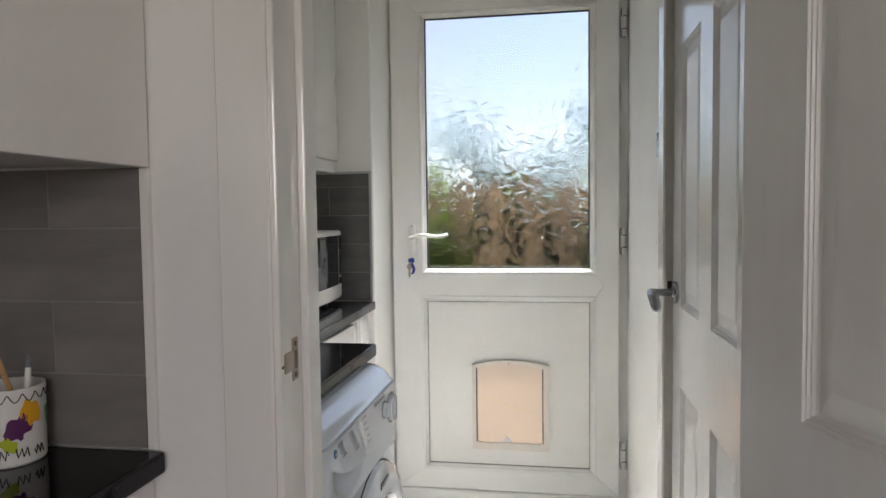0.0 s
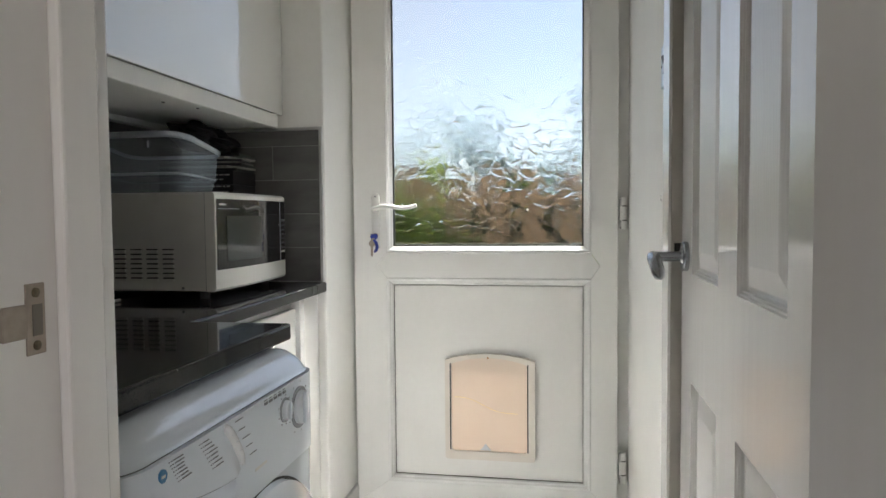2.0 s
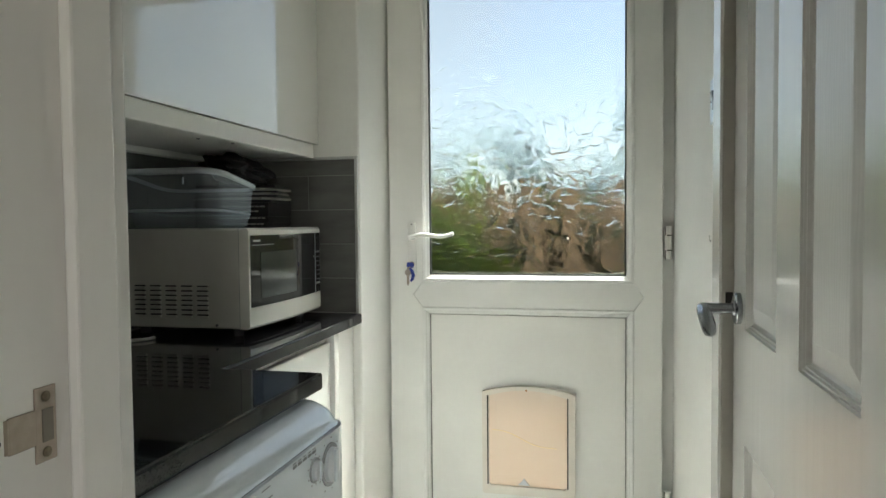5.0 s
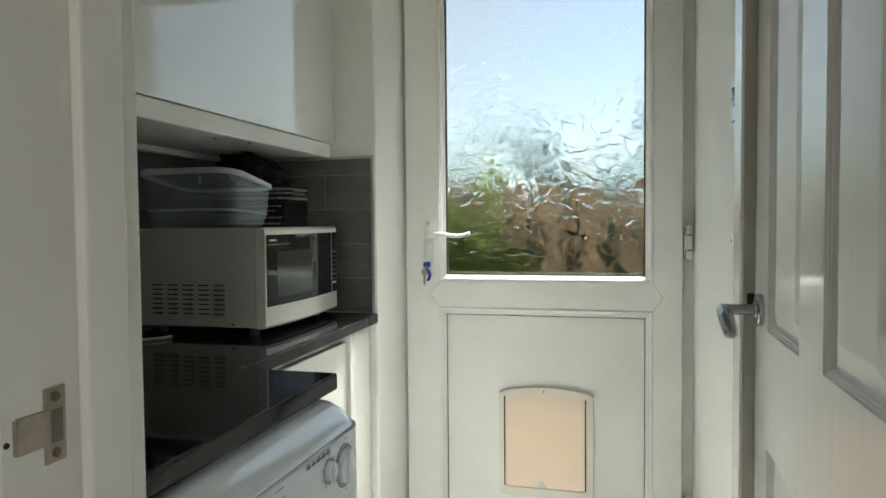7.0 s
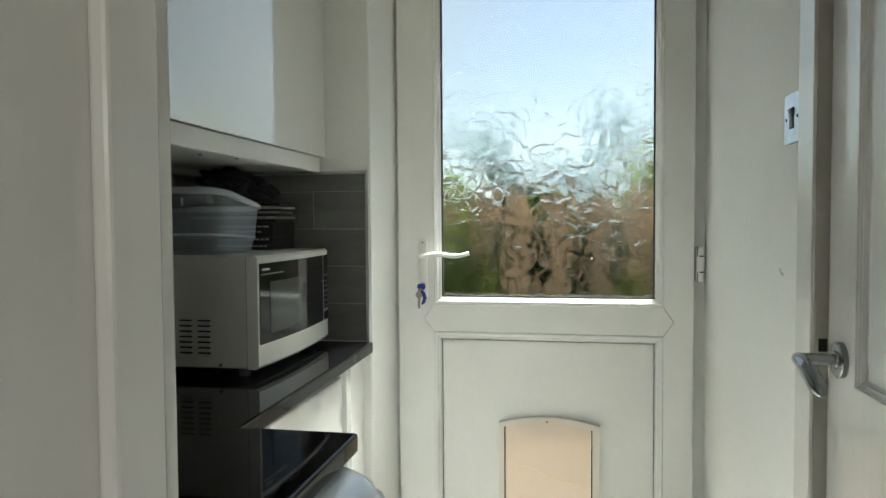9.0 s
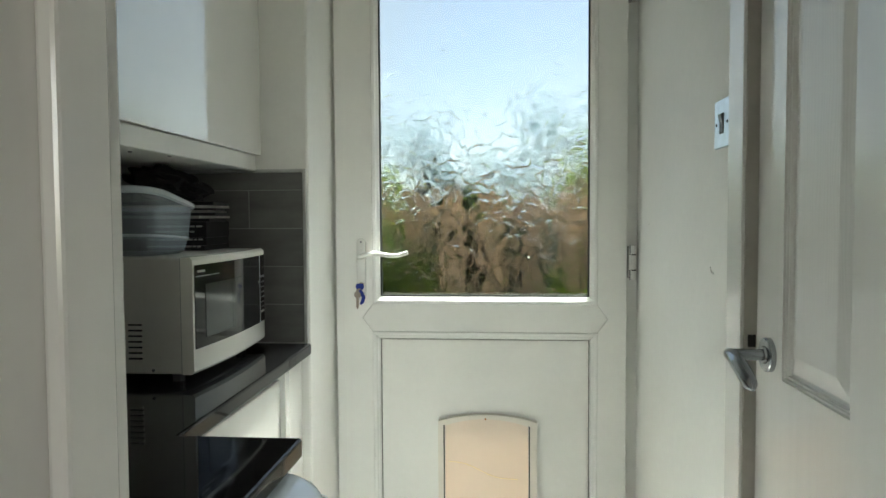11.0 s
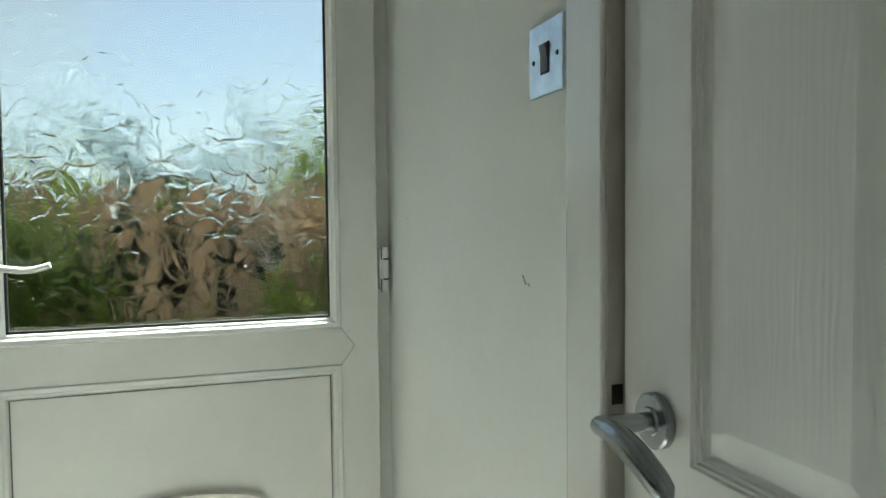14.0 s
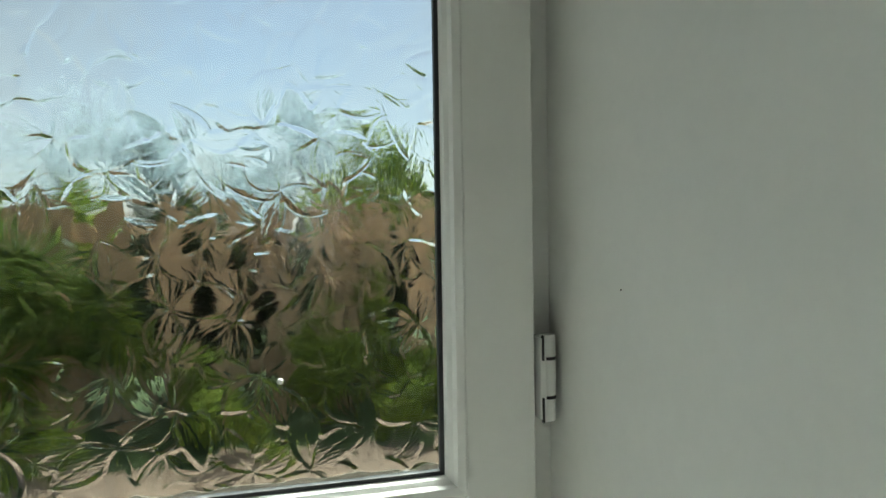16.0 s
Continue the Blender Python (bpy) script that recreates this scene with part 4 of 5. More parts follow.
    add("bar_recess", sweep([(-0.3082, a, b) for a, b in curve], [0.004, 0.0075] + [0.0086] * 7 + [0.0075, 0.004], 0.25, 12, Vector((1, 0, 0))), KNOB, "", fascia, True)
    for k in (3, 5, 7):
        add("split", boxes((-0.3012, -0.2998, curve[k][0] - 0.005, curve[k][0] + 0.005, curve[k][1] - 0.0004, curve[k][1] + 0.0004)), KNOB, "", bar)
    for k in range(5):
        ya, z = 1.172 + 0.010 * k, 0.812 - 0.0145 * k
        add("print_line", boxes((-0.3078, -0.3072, ya, ya + 0.022 - 0.004 * (k % 2), z, z + 0.0012)), INK, "", fascia)
    for k in range(5):
        ya = 1.262 + 0.0165 * k
        add("indicator", boxes((-0.3078, -0.3068, ya, ya + 0.011, 0.8095, 0.8135)), INK, "", fascia)
        add("print_line", boxes((-0.3078, -0.3072, ya, ya + 0.010, 0.8155, 0.8168)), INK, "", fascia)
    # the two dials
    for name, yc, zc, r, deep in (("programme_dial", 1.393, 0.772, 0.034, 0.008), ("temperature_dial", 1.335, 0.783, 0.019, 0.006)):
        collar = add(name, lathe([(-0.3078, r), (-0.3055, r), (-0.3050, r * 0.93), (-0.3058, r * 0.88), (-0.3060, r * 0.4)], (0, yc, zc), "x", 36), DIAL_RING, "grey plastic dial with a raised grip", smooth=True)
        add("grip", lathe([(-0.3058, r * 0.80), (-0.300, r * 0.78), (-0.2985, r * 0.70), (-0.2985, r * 0.2)], (0, yc, zc), "x", 30), KNOB, "", collar, True)
        add("pointer", boxes((-0.299, -0.308 + deep + 0.006, yc - r * 0.17, yc + r * 0.17, zc - r * 0.76, zc + r * 0.76), bevel=0.0022, segments=3), FASCIA, "", collar, True)
        for k in range(9):
            a = 0.7 * k
            add("tick", boxes((-0.3078, -0.3072, yc + 1.22 * r * math.cos(a) - 0.0014, yc + 1.22 * r * math.cos(a) + 0.0014, zc + 1.22 * r * math.sin(a) - 0.0008, zc + 1.22 * r * math.sin(a) + 0.0008)), INK, "", collar)
    add("print_line", boxes((-0.3078, -0.3072, 1.228, 1.266, 0.7245, 0.7285)), INK_PALE, "", fascia)
    for k in range(3):
        add("print_line", boxes((-0.3192, -0.3186, 1.461, 1.468, 0.752 - 0.004 * k, 0.754 - 0.004 * k)), INK, "", fascia)
    # porthole
    yc, zc = 1.26, 0.476
    gap = add("door_gap", lathe([(-0.3105, 0.216), (-0.3085, 0.216), (-0.3085, 0.21)], (0, yc, zc), "x", 64), SEAM)
    door = add("porthole_door", lathe([(-0.309, 0.2125), (-0.299, 0.210), (-0.292, 0.200), (-0.288, 0.180), (-0.286, 0.160), (-0.290, 0.148), (-0.305, 0.142)], (0, yc, zc), "x", 64), APPLIANCE, "round white porthole door", smooth=True)
    add("window", lathe([(-0.304, 0.1425), (-0.296, 0.135), (-0.284, 0.10), (-0.276, 0.05), (-0.274, 0.01)], (0, yc, zc), "x", 48), SMOKE, "smoked porthole glass", door, True)
    add("maker_mark", boxes((-0.2885, -0.2862, 1.225, 1.236, 0.653, 0.666)), INK, "", door)
    add("maker_bar", boxes((-0.2885, -0.2862, 1.240, 1.285, 0.655, 0.664)), INK, "", door)
    for y in (y0 + 0.05, y1 - 0.05):
        for x in (-0.85, -0.37):
            add("foot", lathe([(0.0, 0.02), (0.02, 0.018)], (x, y, 0), "z", 12), RUBBER)
    return wm


washing_machine()


# ---- microwave ----
def microwave():
    """Local x runs along the front from its near end, -y is the front, z up from the feet."""
    W, D, Hh = 0.440, 0.350, 0.232
    mw = thing("microwave", "cream microwave oven with black glass door on the worktop", "microwave")

    def add(name, bm, mat, label="", parent=mw, smooth=False):
        return part(name, bm, mat, parent, label, smooth)
    add("case", boxes((0.003, W - 0.003, 0.022, D, 0.0, Hh), bevel=0.004, segments=2), MW_WHITE, "cream painted steel case")
    # front surround, slightly bowed
    def bow(u):
        return -0.012 * (1 - (2 * u / W - 1) ** 2)

    def bowed(x0, x1, z0, z1, front, thick, n=14, r=0.0):
        bm = bmesh.new()
        rows = []
        for k in range(n + 1):
            x = x0 + (x1 - x0) * k / n
            y = front + bow(x)
            rows.append([bm.verts.new(p) for p in ((x, y + r, z0), (x, y, z0 + r), (x, y, z1 - r), (x, y + r, z1), (x, y + thick, z1), (x, y + thick, z0))])
        for r0, r1 in zip(rows, rows[1:]):
            for i in range(6):
                bm.faces.new((r0[i], r1[i], r1[(i + 1) % 6], r0[(i + 1) % 6]))
        bm.faces.new(rows[0])
        bm.faces.new(rows[-1][::-1])
        bmesh.ops.recalc_face_normals(bm, faces=bm.faces)
        return bm
    add("front_surround", bowed(0.0, W, 0.0, Hh, 0.0, 0.025, r=0.006), MW_FRONT, "cream plastic front surround", smooth=True)
    door = add("door", bowed(0.006, 0.385, 0.050, Hh - 0.016, -0.0015, 0.004), BLACK, "black glass door")
    add("window", bowed(0.048, 0.238, 0.068, Hh - 0.056, -0.0026, 0.002), MESH_GREY, "grey see-through mesh window", door)
    add("door_line", bowed(0.010, 0.110, Hh - 0.0392, Hh - 0.0382, -0.0028, 0.002), KNOB, "", door)
    add("maker_bar", bowed(0.016, 0.046, Hh - 0.031, Hh - 0.0268, -0.0028, 0.002), INK_PALE, "", door)
    panel = add("control_panel", bowed(0.389, 0.434, 0.050, Hh - 0.016, -0.0015, 0.004), BLACK, "black control panel with small keys")
    add("edge_line", bowed(0.3855, 0.3885, 0.050, Hh - 0.016, -0.002, 0.003), KNOB, "", panel)
    add("display", bowed(0.394, 0.430, 0.176, 0.206, -0.0026, 0.002), SCREEN, "", panel)
    for r in range(8):
        for c in range(3):
            x, z = 0.3955 + 0.0125 * c, 0.160 - 0.0125 * r
            wide = 0.0085
            mat = INK_PALE if r == 7 else INK
            add("key", bowed(x, x + wide, z, z + (0.006 if r in (0, 7) else 0.0028), -0.0020, 0.001, 2), mat, "", panel)
    add("door_hook", bowed(0.371, 0.374, 0.150, 0.153, -0.0028, 0.002, 2), INK_PALE, "", door)
    # louvres on the side that faces the doorway
    for c in range(5):
        for r in range(7):
            y, z = 0.107 + 0.0415 * c, 0.024 + 0.0112 * r
            add("louvre", boxes((-0.0016, 0.006, y, y + 0.028, z, z + 0.0060), bevel=0.0012), MW_WHITE)
            add("slot", boxes((-0.0008, 0.005, y + 0.0005, y + 0.0275, z + 0.0058, z + 0.0088)), SEAM)
    add("seam", boxes((0.0006, 0.006, 0.0235, 0.0262, 0.002, Hh - 0.002)), INK)
    add("screw", lathe([(-0.0005, 0.003), (0.004, 0.003)], (0, 0.085, 0.008), "x", 10), INK)
    for x in (0.04, W - 0.04):
        for y in (0.05, D - 0.05):
            add("foot", lathe([(-0.0198, 0.012), (0.0, 0.013)], (x, y, 0), "z", 12), RUBBER)
    mw.matrix_world = Matrix.Translation((-0.679, 1.820, WORK + 0.020)) @ Matrix.Rotation(radians(90.7), 4, "Z") @ Matrix.Diagonal((0.95, 1, 1.01, 1))
    return mw


microwave()
MW_TOP = WORK + 0.020 + 0.2343


# ---- on the microwave ----
def rounded(x0, x1, y0, y1, r, n=6):
    pts = []
    for cx, cy, a0 in ((x1 - r, y1 - r, 0), (x0 + r, y1 - r, 90), (x0 + r, y0 + r, 180), (x1 - r, y0 + r, 270)):
        for k in range(n + 1):
            a = radians(a0 + 90 * k / n)
            pts.append((cx + r * math.cos(a), cy + r * math.sin(a)))
    return pts


def plastic_tub():
    """An open clear food tub: flared walls, stepped foot, rolled rim."""
    x0, x1, y0, y1, h = -1.015, -0.745, 1.800, 2.010, 0.103
    tub = thing("plastic_tub", "clear plastic food tub standing on the microwave", "tub", ((x0 + x1) / 2, (y0 + y1) / 2, MW_TOP))
    inv = Matrix.Translation((-(x0 + x1) / 2, -(y0 + y1) / 2, -MW_TOP))

    def shell(levels, cap):
        bm = bmesh.new()
        loops = [[bm.verts.new((u, v, MW_TOP + z * (1 + 0.38 * (y1 - v) / (y1 - y0)))) for u, v in rounded(x0 + d, x1 - d, y0 + d, y1 - d, max(0.01, 0.05 - d))] for d, z in levels]
        for a, b in zip(loops, loops[1:]):
            for i in range(len(a)):
                bm.faces.new((a[i], a[(i + 1) % len(a)], b[(i + 1) % len(a)], b[i]))
        if cap:
            bm.faces.new(loops[0][::-1])
        bmesh.ops.recalc_face_normals(bm, faces=bm.faces)
        return bm
    part("wall", shifted(shell([(0.030, 0.001), (0.020, 0.006), (0.013, 0.028), (0.010, 0.034), (0.003, 0.093)], True), inv), TUB, tub, smooth=True)
    part("rim", shifted(shell([(0.003, 0.093), (-0.003, 0.095), (-0.004, 0.101), (-0.001, h), (0.004, 0.102), (0.005, 0.093)], False), inv), TUB_RIM, tub, smooth=True)
    part("step_line", shifted(shell([(0.0115, 0.030), (0.0085, 0.032), (0.0095, 0.0345)], False), inv), TUB_RIM, tub, smooth=True)
    part("lug", shifted(boxes((-0.835, -0.831, y0 - 0.0005, y0 + 0.004, MW_TOP + 0.104, MW_TOP + 0.120), bevel=0.001), inv), TUB_RIM, tub)
    return tub


plastic_tub()


def booklet(x0, x1, y0, y1, z, h, turn, mat, label, marks=0):
    b = thing("booklet", label, "booklet", ((x0 + x1) / 2, (y0 + y1) / 2, z), "booklets on the microwave")
    w, d = (x1 - x0) / 2, (y1 - y0) / 2
    part("cover", boxes((-w, w, -d, d, 0, 0.0008), (-w, w, -d, d, h - 0.0008, h), (-w, w, -d, -d + 0.0008, 0.0008, h - 0.0008), (w - 0.0008, w, -d + 0.0008, d, 0.0008, h - 0.0008)), mat, b)
    part("page_block", boxes((-w + 0.001, w - 0.002, -d + 0.001, d - 0.002, 0.0009, h - 0.0009)), PAPER, b)
    for k in range(marks):
        x, z = -0.035 + 0.02 * (k % 2), h * (0.66 - 0.34 * k)
        while x < w - 0.018 - 0.02 * (k % 2):
            word = random.choice((0.007, 0.011, 0.016))
            part("print_word", boxes((x, min(x + word, w - 0.010), -d - 0.0006, -d, z, z + 0.0040)), INK_PALE, b)
            x += word + 0.0035
    b.rotation_euler[2] = radians(turn)
    return b


z = MW_TOP
for h, turn, marks, mat, label in ((0.012, 2, 1, BOOK, "thin black instruction booklet at the bottom of a pile"), (0.018, 4, 1, BOOK, "black instruction booklet in a pile"), (0.038, 3, 2, BOOK, "thick black manual with two lines of pale print"),
                                  (0.007, 8, 0, BOOK, "thin dark leaflet on the pile"), (0.006, -4, 0, PAPER, "loose grey paper leaflet on the pile"), (0.007, 12, 0, BOOK, "dark leaflet lying askew on the pile"), (0.005, 6, 0, PAPER, "loose pale leaflet at the top of a pile"), (0.005, 15, 0, BOOK, "thin dark leaflet near the top of a pile"), (0.006, -6, 0, PAPER, "dog-eared grey leaflet near the top of a pile"), (0.008, 9, 0, BOOK, "thin dark leaflet on top of a pile")):
    booklet(-1.000, -0.782 + 0.006 * random.uniform(-1, 1), 2.105, 2.262, z, h, turn, mat, label, marks)
    z += h + 0.0006


def black_cloth():
    bm = bmesh.new()
    bmesh.ops.create_icosphere(bm, subdivisions=4, radius=1.0)
    for v in bm.verts:
        n = noise.noise(v.co * 2.3) * 0.35 + noise.noise(v.co * 6) * 0.12
        v.co = Vector((v.co.x * 0.085, v.co.y * 0.10, v.co.z * 0.038)) * (1 + n)
    return solid("black_cloth", shifted(bm, Matrix.Translation((-0.865, 2.10, MW_TOP + 0.158)) @ Matrix.Rotation(0.3, 4, "Y")), CLOTH, "crumpled black cloth lying on the booklets", "cloth", True)


black_cloth()


def cable():
    pts = []
    for k in range(24):
        u = k / 23
        pts.append((-1.0 + 0.10 * u + 0.012 * math.sin(u * 9), 1.78 - 0.075 * math.sin(u * 3.0), WORK + 0.0042))
    return solid("cable", sweep(pts, [0.004] * 24, steps=8), HANDLE_WHITE, "white mains cable curled on the worktop", "cable", True)


cable()


# ---- keys in the back door ----
def keys():
    ring = thing("door_key", "steel key with a blue tag hanging in the lock", "key", (-0.493, 2.525, 1.02))
    o = Vector((-0.493, 2.525, 1.02))
    inv = Matrix.Translation(-o)
    blade = part("key_bow", shifted(prism([(-0.503, 1.026), (-0.483, 1.026), (-0.480, 1.016), (-0.484, 1.008), (-0.502, 1.008), (-0.506, 1.016)], 2.519, 2.5215, "y", 0.0008), inv), BLUE_PLASTIC, ring, "blue plastic key head")
    part("key_shank", shifted(boxes((-0.4955, -0.4905, 2.5215, 2.536, 1.012, 1.0215), bevel=0.001), inv), STEEL, ring)
    part("split_ring", shifted(lathe([(2.512, 0.0085), (2.5135, 0.0095), (2.515, 0.0085)], (-0.494, 0, 1.003), "y", 24), inv), STEEL, ring, smooth=True)
    spare = part("spare_key", shifted(prism([(-0.5025, 0.958), (-0.4985, 0.950), (-0.4945, 0.958), (-0.4945, 0.984), (-0.487, 0.990), (-0.487, 1.001), (-0.494, 1.006), (-0.503, 1.004), (-0.509, 0.998), (-0.508, 0.990), (-0.5025, 0.984)], 2.510, 2.5125, "y", 0.0007), inv), STEEL, ring, "worn steel key")
    part("tag", shifted(sweep([(-0.492, 2.511, 1.008), (-0.484, 2.510, 0.998), (-0.480, 2.510, 0.985), (-0.484, 2.510, 0.972), (-0.490, 2.511, 0.966)], [0.004, 0.0055, 0.0055, 0.005, 0.003], 0.45, 8, Vector((0, 1, 0))), inv), BLUE_PLASTIC, ring, "blue plastic strap", True)
    return ring


BLUE_PLASTIC = material("blue_key_plastic", (0.02, 0.04, 0.28), 0.35, stain=0.1, stain_scale=80)
keys()


# ---- light switch and marks on the right wall ----
def light_switch():
    sw = thing("light_switch", "brushed metal single light switch with a dark rocker", "light switch", (RIGHT, 1.7870, 1.384))
    x = RIGHT
    inv = Matrix.Translation((-RIGHT, -1.7870, -1.384))
    part("plate", shifted(boxes((x - 0.005, x, 1.7440, 1.8300, 1.341, 1.427), bevel=0.0014, segments=2), inv), BRUSHED, sw)
    part("surround", shifted(boxes((x - 0.0062, x - 0.0045, 1.7765, 1.7975, 1.366, 1.402), bevel=0.0004), inv), DARK, sw)
    part("rocker", shifted(prism([(x - 0.005, 1.368), (x - 0.005, 1.400), (x - 0.010, 1.400), (x - 0.0068, 1.384), (x - 0.0062, 1.368)], 1.7790, 1.7950, "y", 0.0005), inv), INK, sw, "dark rocker")
    for y in (1.7570, 1.8170):
        part("screw", shifted(lathe([(x - 0.0062, 0.0022), (x - 0.0048, 0.0034)], (0, y, 1.384), "x", 12), inv), DARK, sw)
    return sw


# blue in the steel base stands for the sky reflected in the plate
BRUSHED = material("sky_tinted_brushed_steel", (0.56, 0.61, 0.67), 0.3, metal=1.0, grain=0.05, grain_scale=120, stain=0.12, stain_scale=40)
light_switch()
CHIP = material("chipped_plaster", (0.42, 0.40, 0.36), 0.9, grain=0.2, grain_scale=200)
CHIP_DARK = material("dark_chip", (0.05, 0.045, 0.04), 0.9)
right = bpy.data.objects["wall_right"]
part("scuff", sweep([(RIGHT, 1.8610, 1.1220), (RIGHT - 0.0006, 1.8570, 1.1180), (RIGHT - 0.0006, 1.8530, 1.1135), (RIGHT, 1.8490, 1.1120)], [0.0007, 0.0022, 0.0018, 0.0006], 0.4, 6, Vector((1, 0, 0))), CHIP, right)
part("scuff", sweep([(RIGHT, 1.8630, 1.1230), (RIGHT - 0.0007, 1.8600, 1.1215)], [0.0009, 0.0012], 0.5, 6, Vector((1, 0, 0))), CHIP_DARK, right)
part("scuff", sweep([(RIGHT, 1.8445, 1.1155), (RIGHT - 0.0006, 1.8430, 1.1120), (RIGHT, 1.8425, 1.1100)], [0.0004, 0.0009, 0.0004], 0.6, 6, Vector((1, 0, 0))), CHIP_DARK, right)
part("speck", lathe([(RIGHT - 0.0006, 0.0009), (RIGHT + 0.0005, 0.0012)], (0, 2.419, 1.198), "x", 8), CHIP_DARK, right)


# ---- kitchen side ----
def kitchen_units():
    unit = thing("wall_cabinet", "white kitchen wall cabinet above the tiled recess", "cabinet", (-0.8, 0.3, 1.266))
    inv = Matrix.Translation((0.8, -0.3, -1.266))
    part("carcass", shifted(boxes((-1.10, -0.505, -0.6, 0.783, 1.270, 2.10)), inv), CARCASS, unit)
    part("door", shifted(boxes((-0.502, -0.483, -0.6, 0.781, 1.266, 2.10), bevel=0.002, segments=2), inv), MATT_CAB, unit)
    base = thing("base_cabinet", "white kitchen base cabinet under the dark counter", "cabinet", (-0.8, 0.0, 0))
    inv = Matrix.Translation((0.8, 0, 0))
    part("carcass", shifted(boxes((-1.10, -0.512, -2.0, 0.783, 0.10, 0.85)), inv), CARCASS, base)
    part("door", shifted(boxes((-0.509, -0.491, 0.19, 0.781, 0.12, 0.84), bevel=0.002), inv), MATT_CAB, base)
    part("door", shifted(boxes((-0.509, -0.491, -0.41, 0.187, 0.12, 0.84), bevel=0.002), inv), MATT_CAB, base)
    part("plinth", shifted(boxes((-0.56, -0.545, -2.0, 0.783, 0.0, 0.098)), inv), CARCASS, base)
    solid("kitchen_counter", boxes((-1.10, -0.470, -2.0, 0.777, 0.852, 0.882), bevel=0.005, segments=3), GRANITE, "black polished kitchen counter with a rounded edge", "worktop")


MATT_CAB = material("white_satin_cabinet", (0.82, 0.80, 0.785), 0.35, grain=0.01, stain=0.02)
kitchen_units()


def brush_pot():
    o = Vector((-0.660, 0.722, 0.882))
    pot = thing("brush_pot", "white ceramic pot splashed with colour, holding brushes", "pot", o)
    part("body", lathe([(0.0, 0.046), (0.003, 0.049), (0.112, 0.0505), (0.115, 0.0502), (0.115, 0.047), (0.01, 0.045)], (0, 0, 0), "z", 40), POT, pot, smooth=True)
    def splash(angle, height, w, h, mat, seed):
        rng = random.Random(seed)
        bm = bmesh.new()
        edge = [0.85 + 0.22 * math.sin(2 * math.pi * k / 11 + seed) + 0.14 * math.sin(2 * math.pi * k / 4.4 + 2 * seed) + rng.uniform(-0.06, 0.06) for k in range(22)]
        rings = []
        for share in (0.08, 0.3, 0.55, 0.8, 1.0):
            ring = []
            for k in range(22):
                a = 2 * math.pi * k / 22
                turn, z = angle + share * w * edge[k] * math.cos(a) / 0.05, height + share * h * edge[k] * math.sin(a)
                r = 0.0497 + 0.0135 * z
                ring.append(bm.verts.new((r * math.cos(turn), r * math.sin(turn), z)))
            rings.append(ring)
        bm.faces.new(rings[0])
        for r0, r1 in zip(rings, rings[1:]):
            for k in range(22):
                bm.faces.new((r0[k], r1[k], r1[(k + 1) % 22], r0[(k + 1) % 22]))
        part("splash", bm, mat, pot)
    splash(radians(-35), 0.058, 0.018, 0.025, PAINT_PURPLE, 1)
    splash(radians(-14), 0.078, 0.015, 0.026, PAINT_YELLOW, 2)
    splash(radians(-50), 0.034, 0.013, 0.013, PAINT_LIME, 3)
    splash(radians(27), 0.066, 0.010, 0.016, PAINT_GREEN, 4)
    for k in range(4):
        a = radians(-100 + 30 * k)
        pts = [(0.0502 * math.cos(a + 0.05 * j), 0.0502 * math.sin(a + 0.05 * j), 0.020 + 0.008 * math.sin(j * 2.1 + k)) for j in range(8)]
        part("scribble", sweep(pts, [0.0009] * 8, steps=5), SEAM, pot)
    for k in range(7):
        a = radians(-115 + 22 * k)
        pts = [(0.0510 * math.cos(a + 0.36 * j / 6), 0.0510 * math.sin(a + 0.36 * j / 6), 0.108 - 0.012 * math.sin(math.pi * j / 6)) for j in range(7)]
        part("scallop", sweep(pts, [0.0008] * 7, steps=5), SEAM, pot)
    for name, dx, dy, lx, ly, length, r, mat in (("brush", 0.024, 0.018, -0.036, -0.030, 0.165, 0.0042, WOOD_PALE), ("pen", 0.022, 0.004, 0.006, 0.006, 0.128, 0.0058, HANDLE_WHITE)):
        pts = [(dx + lx * u, dy + ly * u, 0.012 + length * u) for u in (0, 0.25, 0.5, 0.75, 1.0)]
        b = part(name, sweep(pts, [r * 0.8, r, r, r, r * 0.7], steps=10), mat, pot, smooth=True)
        part("tip", sweep([pts[-1], (pts[-1][0] + lx * 0.05, pts[-1][1], pts[-1][2] + 0.010), (pts[-1][0] + lx * 0.09, pts[-1][1], pts[-1][2] + 0.018)], [r * 0.75, r * 0.9, r * 0.2], steps=10), INK, b)
    pot.scale = (0.87, 0.87, 0.87)
    return pot


brush_pot()


# ---- garden ----
def leaf_cloud(name, centre, size, count, leaf, mat, seed):
    rng = np.random.default_rng(seed)
    verts, faces = [], []
    lobes = [(rng.normal(0, 0.42, 3) * [1, 1, 0.8], rng.uniform(0.35, 0.6)) for _ in range(9)]
    for k in range(count):
        c, r = lobes[rng.integers(len(lobes))]
        d = rng.normal(0, 1, 3)
        d /= np.linalg.norm(d)
        p = np.array(centre) + (c + d * r * rng.uniform(0.5, 1.0)) * np.array(size)
        a = rng.normal(0, 1, 3)
        a /= np.linalg.norm(a)
        b = np.cross(a, rng.normal(0, 1, 3))
        b /= np.linalg.norm(b)
        L = leaf * rng.uniform(0.6, 1.3)
        n = len(verts)
        verts += [tuple(p - a * L), tuple(p + b * L * 0.45), tuple(p + a * L), tuple(p - b * L * 0.45)]
        faces.append((n, n + 1, n + 2, n + 3))
    me = bpy.data.meshes.new(name)
    me.from_pydata(verts, [], faces)
    me.materials.append(mat)
    return me


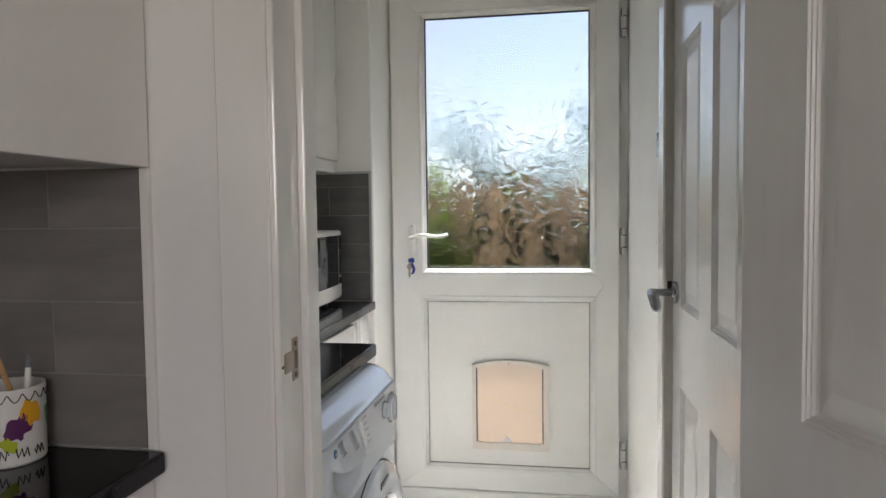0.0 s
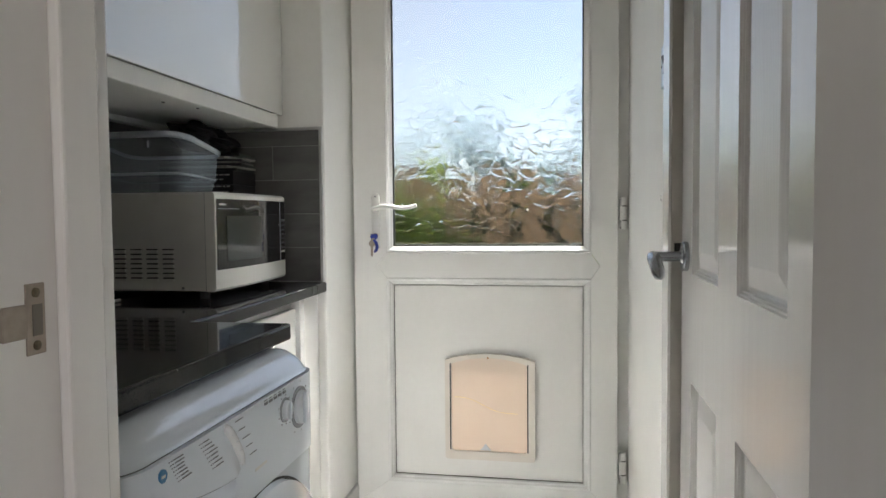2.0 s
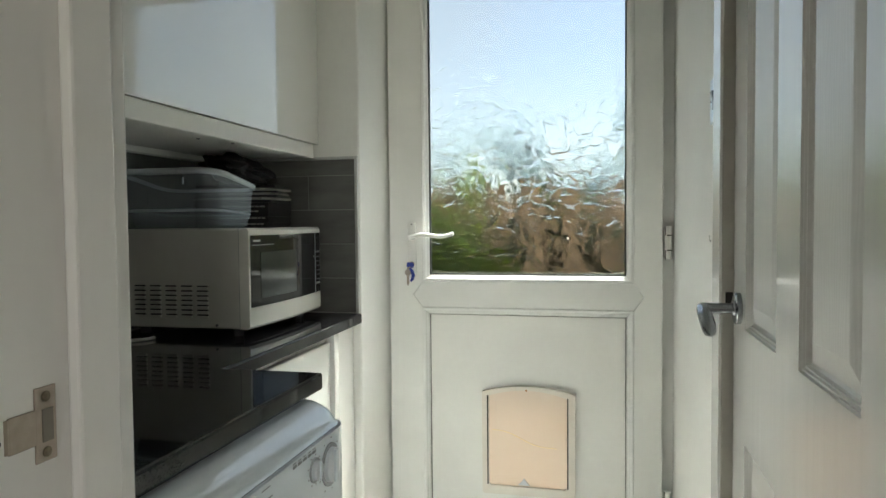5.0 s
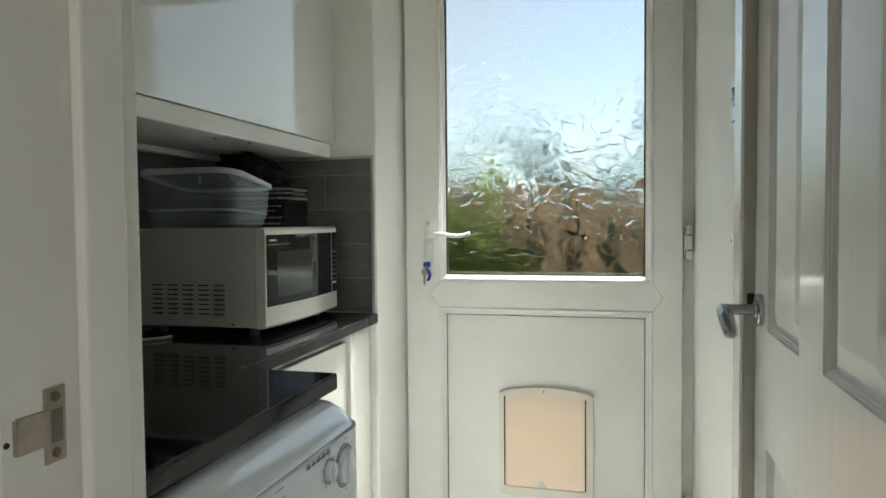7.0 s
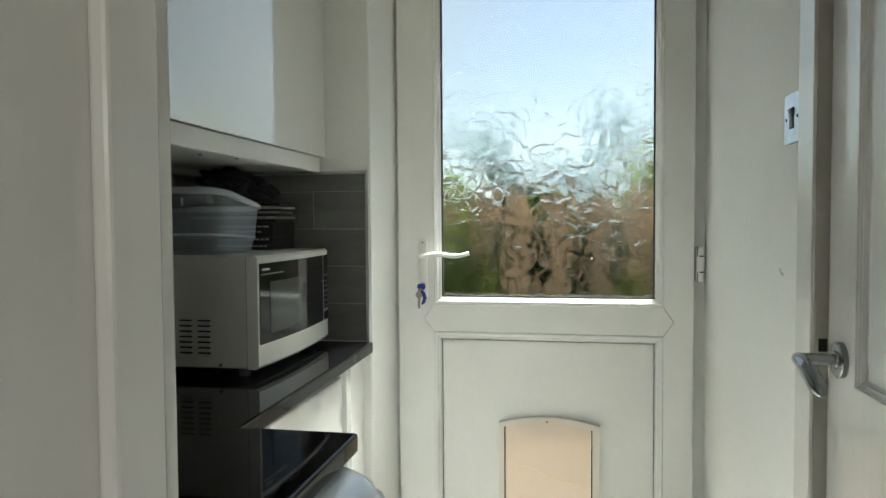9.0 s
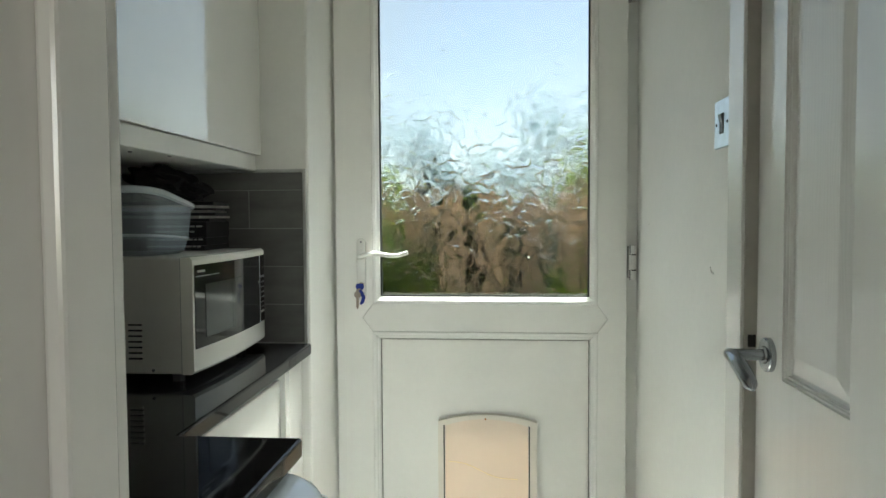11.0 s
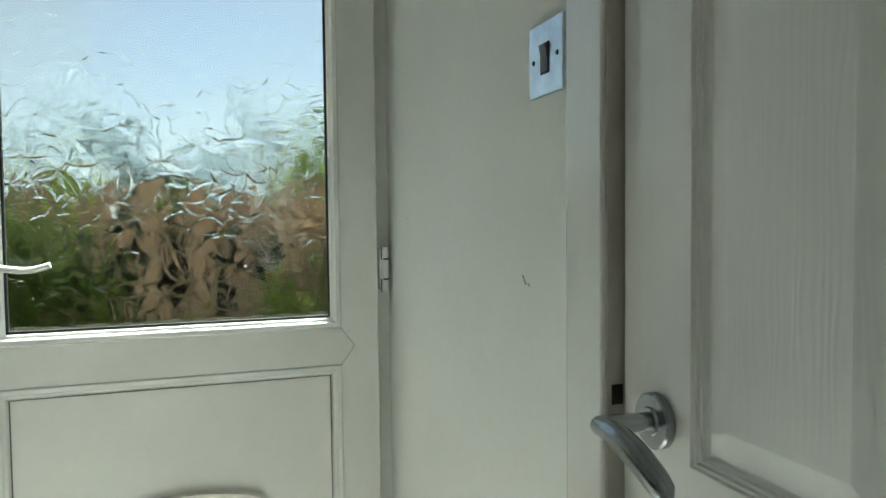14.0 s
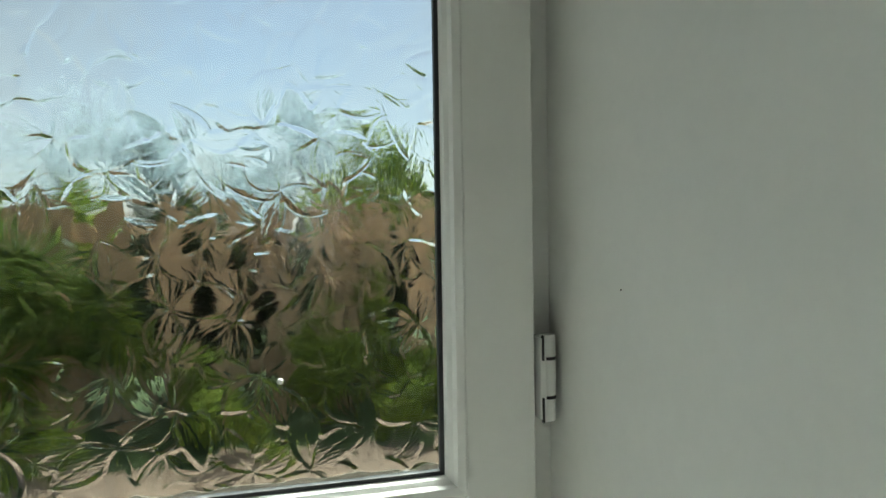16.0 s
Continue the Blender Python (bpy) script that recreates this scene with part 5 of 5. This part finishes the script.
def shrub(x, y, width, height, mat, seed, label, leaf=0.05, count=2600, base=-0.15):
    s = thing("shrub", label, "shrub", (x, y, base))
    part("stem", sweep([(0, 0, 0), (0.05, 0.02, height * 0.3), (-0.03, 0, height * 0.55)], [0.03, 0.025, 0.012]), BARK, s)
    crown = new("crown", leaf_cloud("crown", (0, 0, height * 0.52), (width / 2, width / 2.6, height * 0.5), count, leaf, mat, seed))
    crown.parent = s
    return s


def tree(x, y, height, width, seed):
    t = thing("tree", "distant garden tree beyond the fence, leaf colour paled for haze", "tree", (x, y, -0.2))
    rng = random.Random(seed)
    part("trunk", sweep([(0, 0, 0), (0.05, 0, height * 0.25), (0, 0.05, height * 0.5), (0.06, 0, height * 0.7)], [0.16, 0.13, 0.09, 0.04]), BARK, t)
    for k in range(5):
        a = k * 1.3 + rng.random()
        part("limb", sweep([(0, 0, height * (0.35 + 0.06 * k)), (width * 0.2 * math.cos(a), width * 0.2 * math.sin(a), height * (0.5 + 0.06 * k)), (width * 0.36 * math.cos(a), width * 0.36 * math.sin(a), height * (0.62 + 0.06 * k))], [0.07, 0.045, 0.015], steps=7), BARK, t)
    crown = new("crown", leaf_cloud("crown", (0, 0, height * 0.68), (width / 2, width / 2, height * 0.34), 2400, 0.10, LEAF_HAZED, seed))
    crown.parent = t
    return t


setting("ground", boxes((-400, 400, -400, 900, -0.35, -0.15)), SOIL, "green garden lawn running to the horizon", "ground")
setting("patio", boxes((-4, 4, 2.842, 6.2, -0.17, -0.13)), PATIO, "pale concrete patio outside the back door", "patio")


def fence(y, x0, x1, height):
    f = thing("fence", "brown close-boarded wooden garden fence", "fence", (0, y, -0.15))
    meshes = {}
    x, k = x0, 0
    while x < x1:
        if k % 6 == 0:
            part("post", boxes((x - 0.05, x + 0.05, 0.03, 0.13, 0, height + 0.06), bevel=0.01), FENCE, f)
        h = height + 0.02 * random.uniform(-1, 1)
        key = k % 5
        if key not in meshes:
            meshes[key] = mesh_of("board", boxes((-0.106, 0.106, -0.012, 0.012, 0.03, h), bevel=0.004), FENCE)
        b = new("board", meshes[key])
        b.parent, b.location = f, (x + 0.19, 0.012 * (k % 2), 0)
        x += 0.375
        k += 1
    for z in (0.35, 1.35):
        part("rail", boxes((x0, x1, 0.02, 0.06, z, z + 0.08), bevel=0.005), FENCE, f)
    return f


fence(7.2, -6.0, 6.0, 1.66)
for x, y, w, h, mat, seed, label in ((-2.2, 6.5, 1.1, 1.15, LEAF_DARK, 1, "dark green shrub growing against the fence"), (-1.6, 6.7, 1.25, 1.75, LEAF_DARK, 2, "dark green climbing shrub on the fence"), (-0.35, 6.8, 0.5, 0.50, LEAF_LIGHT, 3, "low leafy green shrub before the fence"),
                                    (0.5, 6.8, 0.36, 0.95, LEAF_LIGHT, 4, "narrow dark shrub before the fence"), (1.3, 6.8, 0.6, 0.55, LEAF_LIGHT, 5, "low leafy green shrub before the fence"), (2.3, 6.6, 1.0, 1.4, LEAF_DARK, 6, "dark green shrub growing against the fence")):
    shrub(x, y, w, h, mat, seed, label)
for x, y, w, h, seed in ((-2.6, 8.3, 1.8, 2.3, 11), (-1.5, 8.2, 1.2, 2.15, 12), (1.0, 8.2, 1.1, 2.2, 13), (2.6, 8.5, 1.9, 2.35, 14), (-0.3, 8.6, 1.0, 1.95, 15)):
    shrub(x, y, w, h, LEAF_LIGHT, seed, "light green bush rising behind the fence", 0.06)
# added shrubs that only fill the board gaps with shade-dark leaves
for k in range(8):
    shrub(-3.4 + 0.95 * k, 7.85 + 0.12 * (k % 2), 1.5, 1.5, LEAF_SHADE, 31 + k, "added dark green shrub, leaves coloured as shade behind the fence gaps", 0.06)
for k in range(5):
    shrub(-2.2 + 1.05 * k + 0.1 * math.sin(5.1 * k), 6.35 - 0.12 * (k % 3), 0.36, 0.32 + 0.18 * math.sin(2.3 * k) ** 2, LEAF_LIGHT, 51 + k, "tuft of green weeds at the foot of the fence", 0.045, 700)
for k, x in enumerate((-1.5, -0.88, 0.95)):
    shrub(x, 7.0, 0.34, 1.0 + 0.12 * (k % 3), LEAF_LIGHT, 71 + k, "narrow green climber on the fence boards", 0.05, 900)
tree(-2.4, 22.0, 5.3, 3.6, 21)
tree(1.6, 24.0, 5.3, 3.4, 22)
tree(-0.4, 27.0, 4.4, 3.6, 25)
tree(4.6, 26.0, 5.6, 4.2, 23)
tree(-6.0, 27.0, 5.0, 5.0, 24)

# ---- tile pieces ----
tiled("wall_tiles_end", "dark grey stone-look wall tiles in brick bond", "y", PIER_Y, LEFT, PIER_X - 0.012, WORK, 1.342, TILE, 0.298, 0.1008, 0.146, WORK + 0.002, -1)
tiled("wall_tiles_side", "dark grey stone-look tiles behind the microwave", "x", LEFT, 1.0, PIER_Y - 0.009, WORK, 1.342, TILE, 0.298, 0.1008, 0.1, WORK + 0.002, 1)
tiled("wall_tiles_kitchen", "mid grey stone-look kitchen wall tiles", "y", 0.785, -1.10, -0.496, 0.8825, 1.266, KTILE, 0.298, 0.1008, 0.279, 0.8835, -1)
setting("trim", boxes((PIER_X - 0.013, PIER_X - 0.004, PIER_Y - 0.010, PIER_Y, WORK, 1.3505), bevel=0.001), TRIM, "thin metal edge strip beside the tiles", "trim")
setting("trim_top", boxes((LEFT, PIER_X - 0.0135, PIER_Y - 0.010, PIER_Y, 1.3425, 1.3505), bevel=0.001), TRIM, "thin metal strip along the tile top", "trim")
setting("trim_kitchen", boxes((-0.4955, -0.483, 0.775, 0.785, 0.8825, 1.266), bevel=0.001), CARCASS, "white edge strip beside the kitchen tiles", "trim")
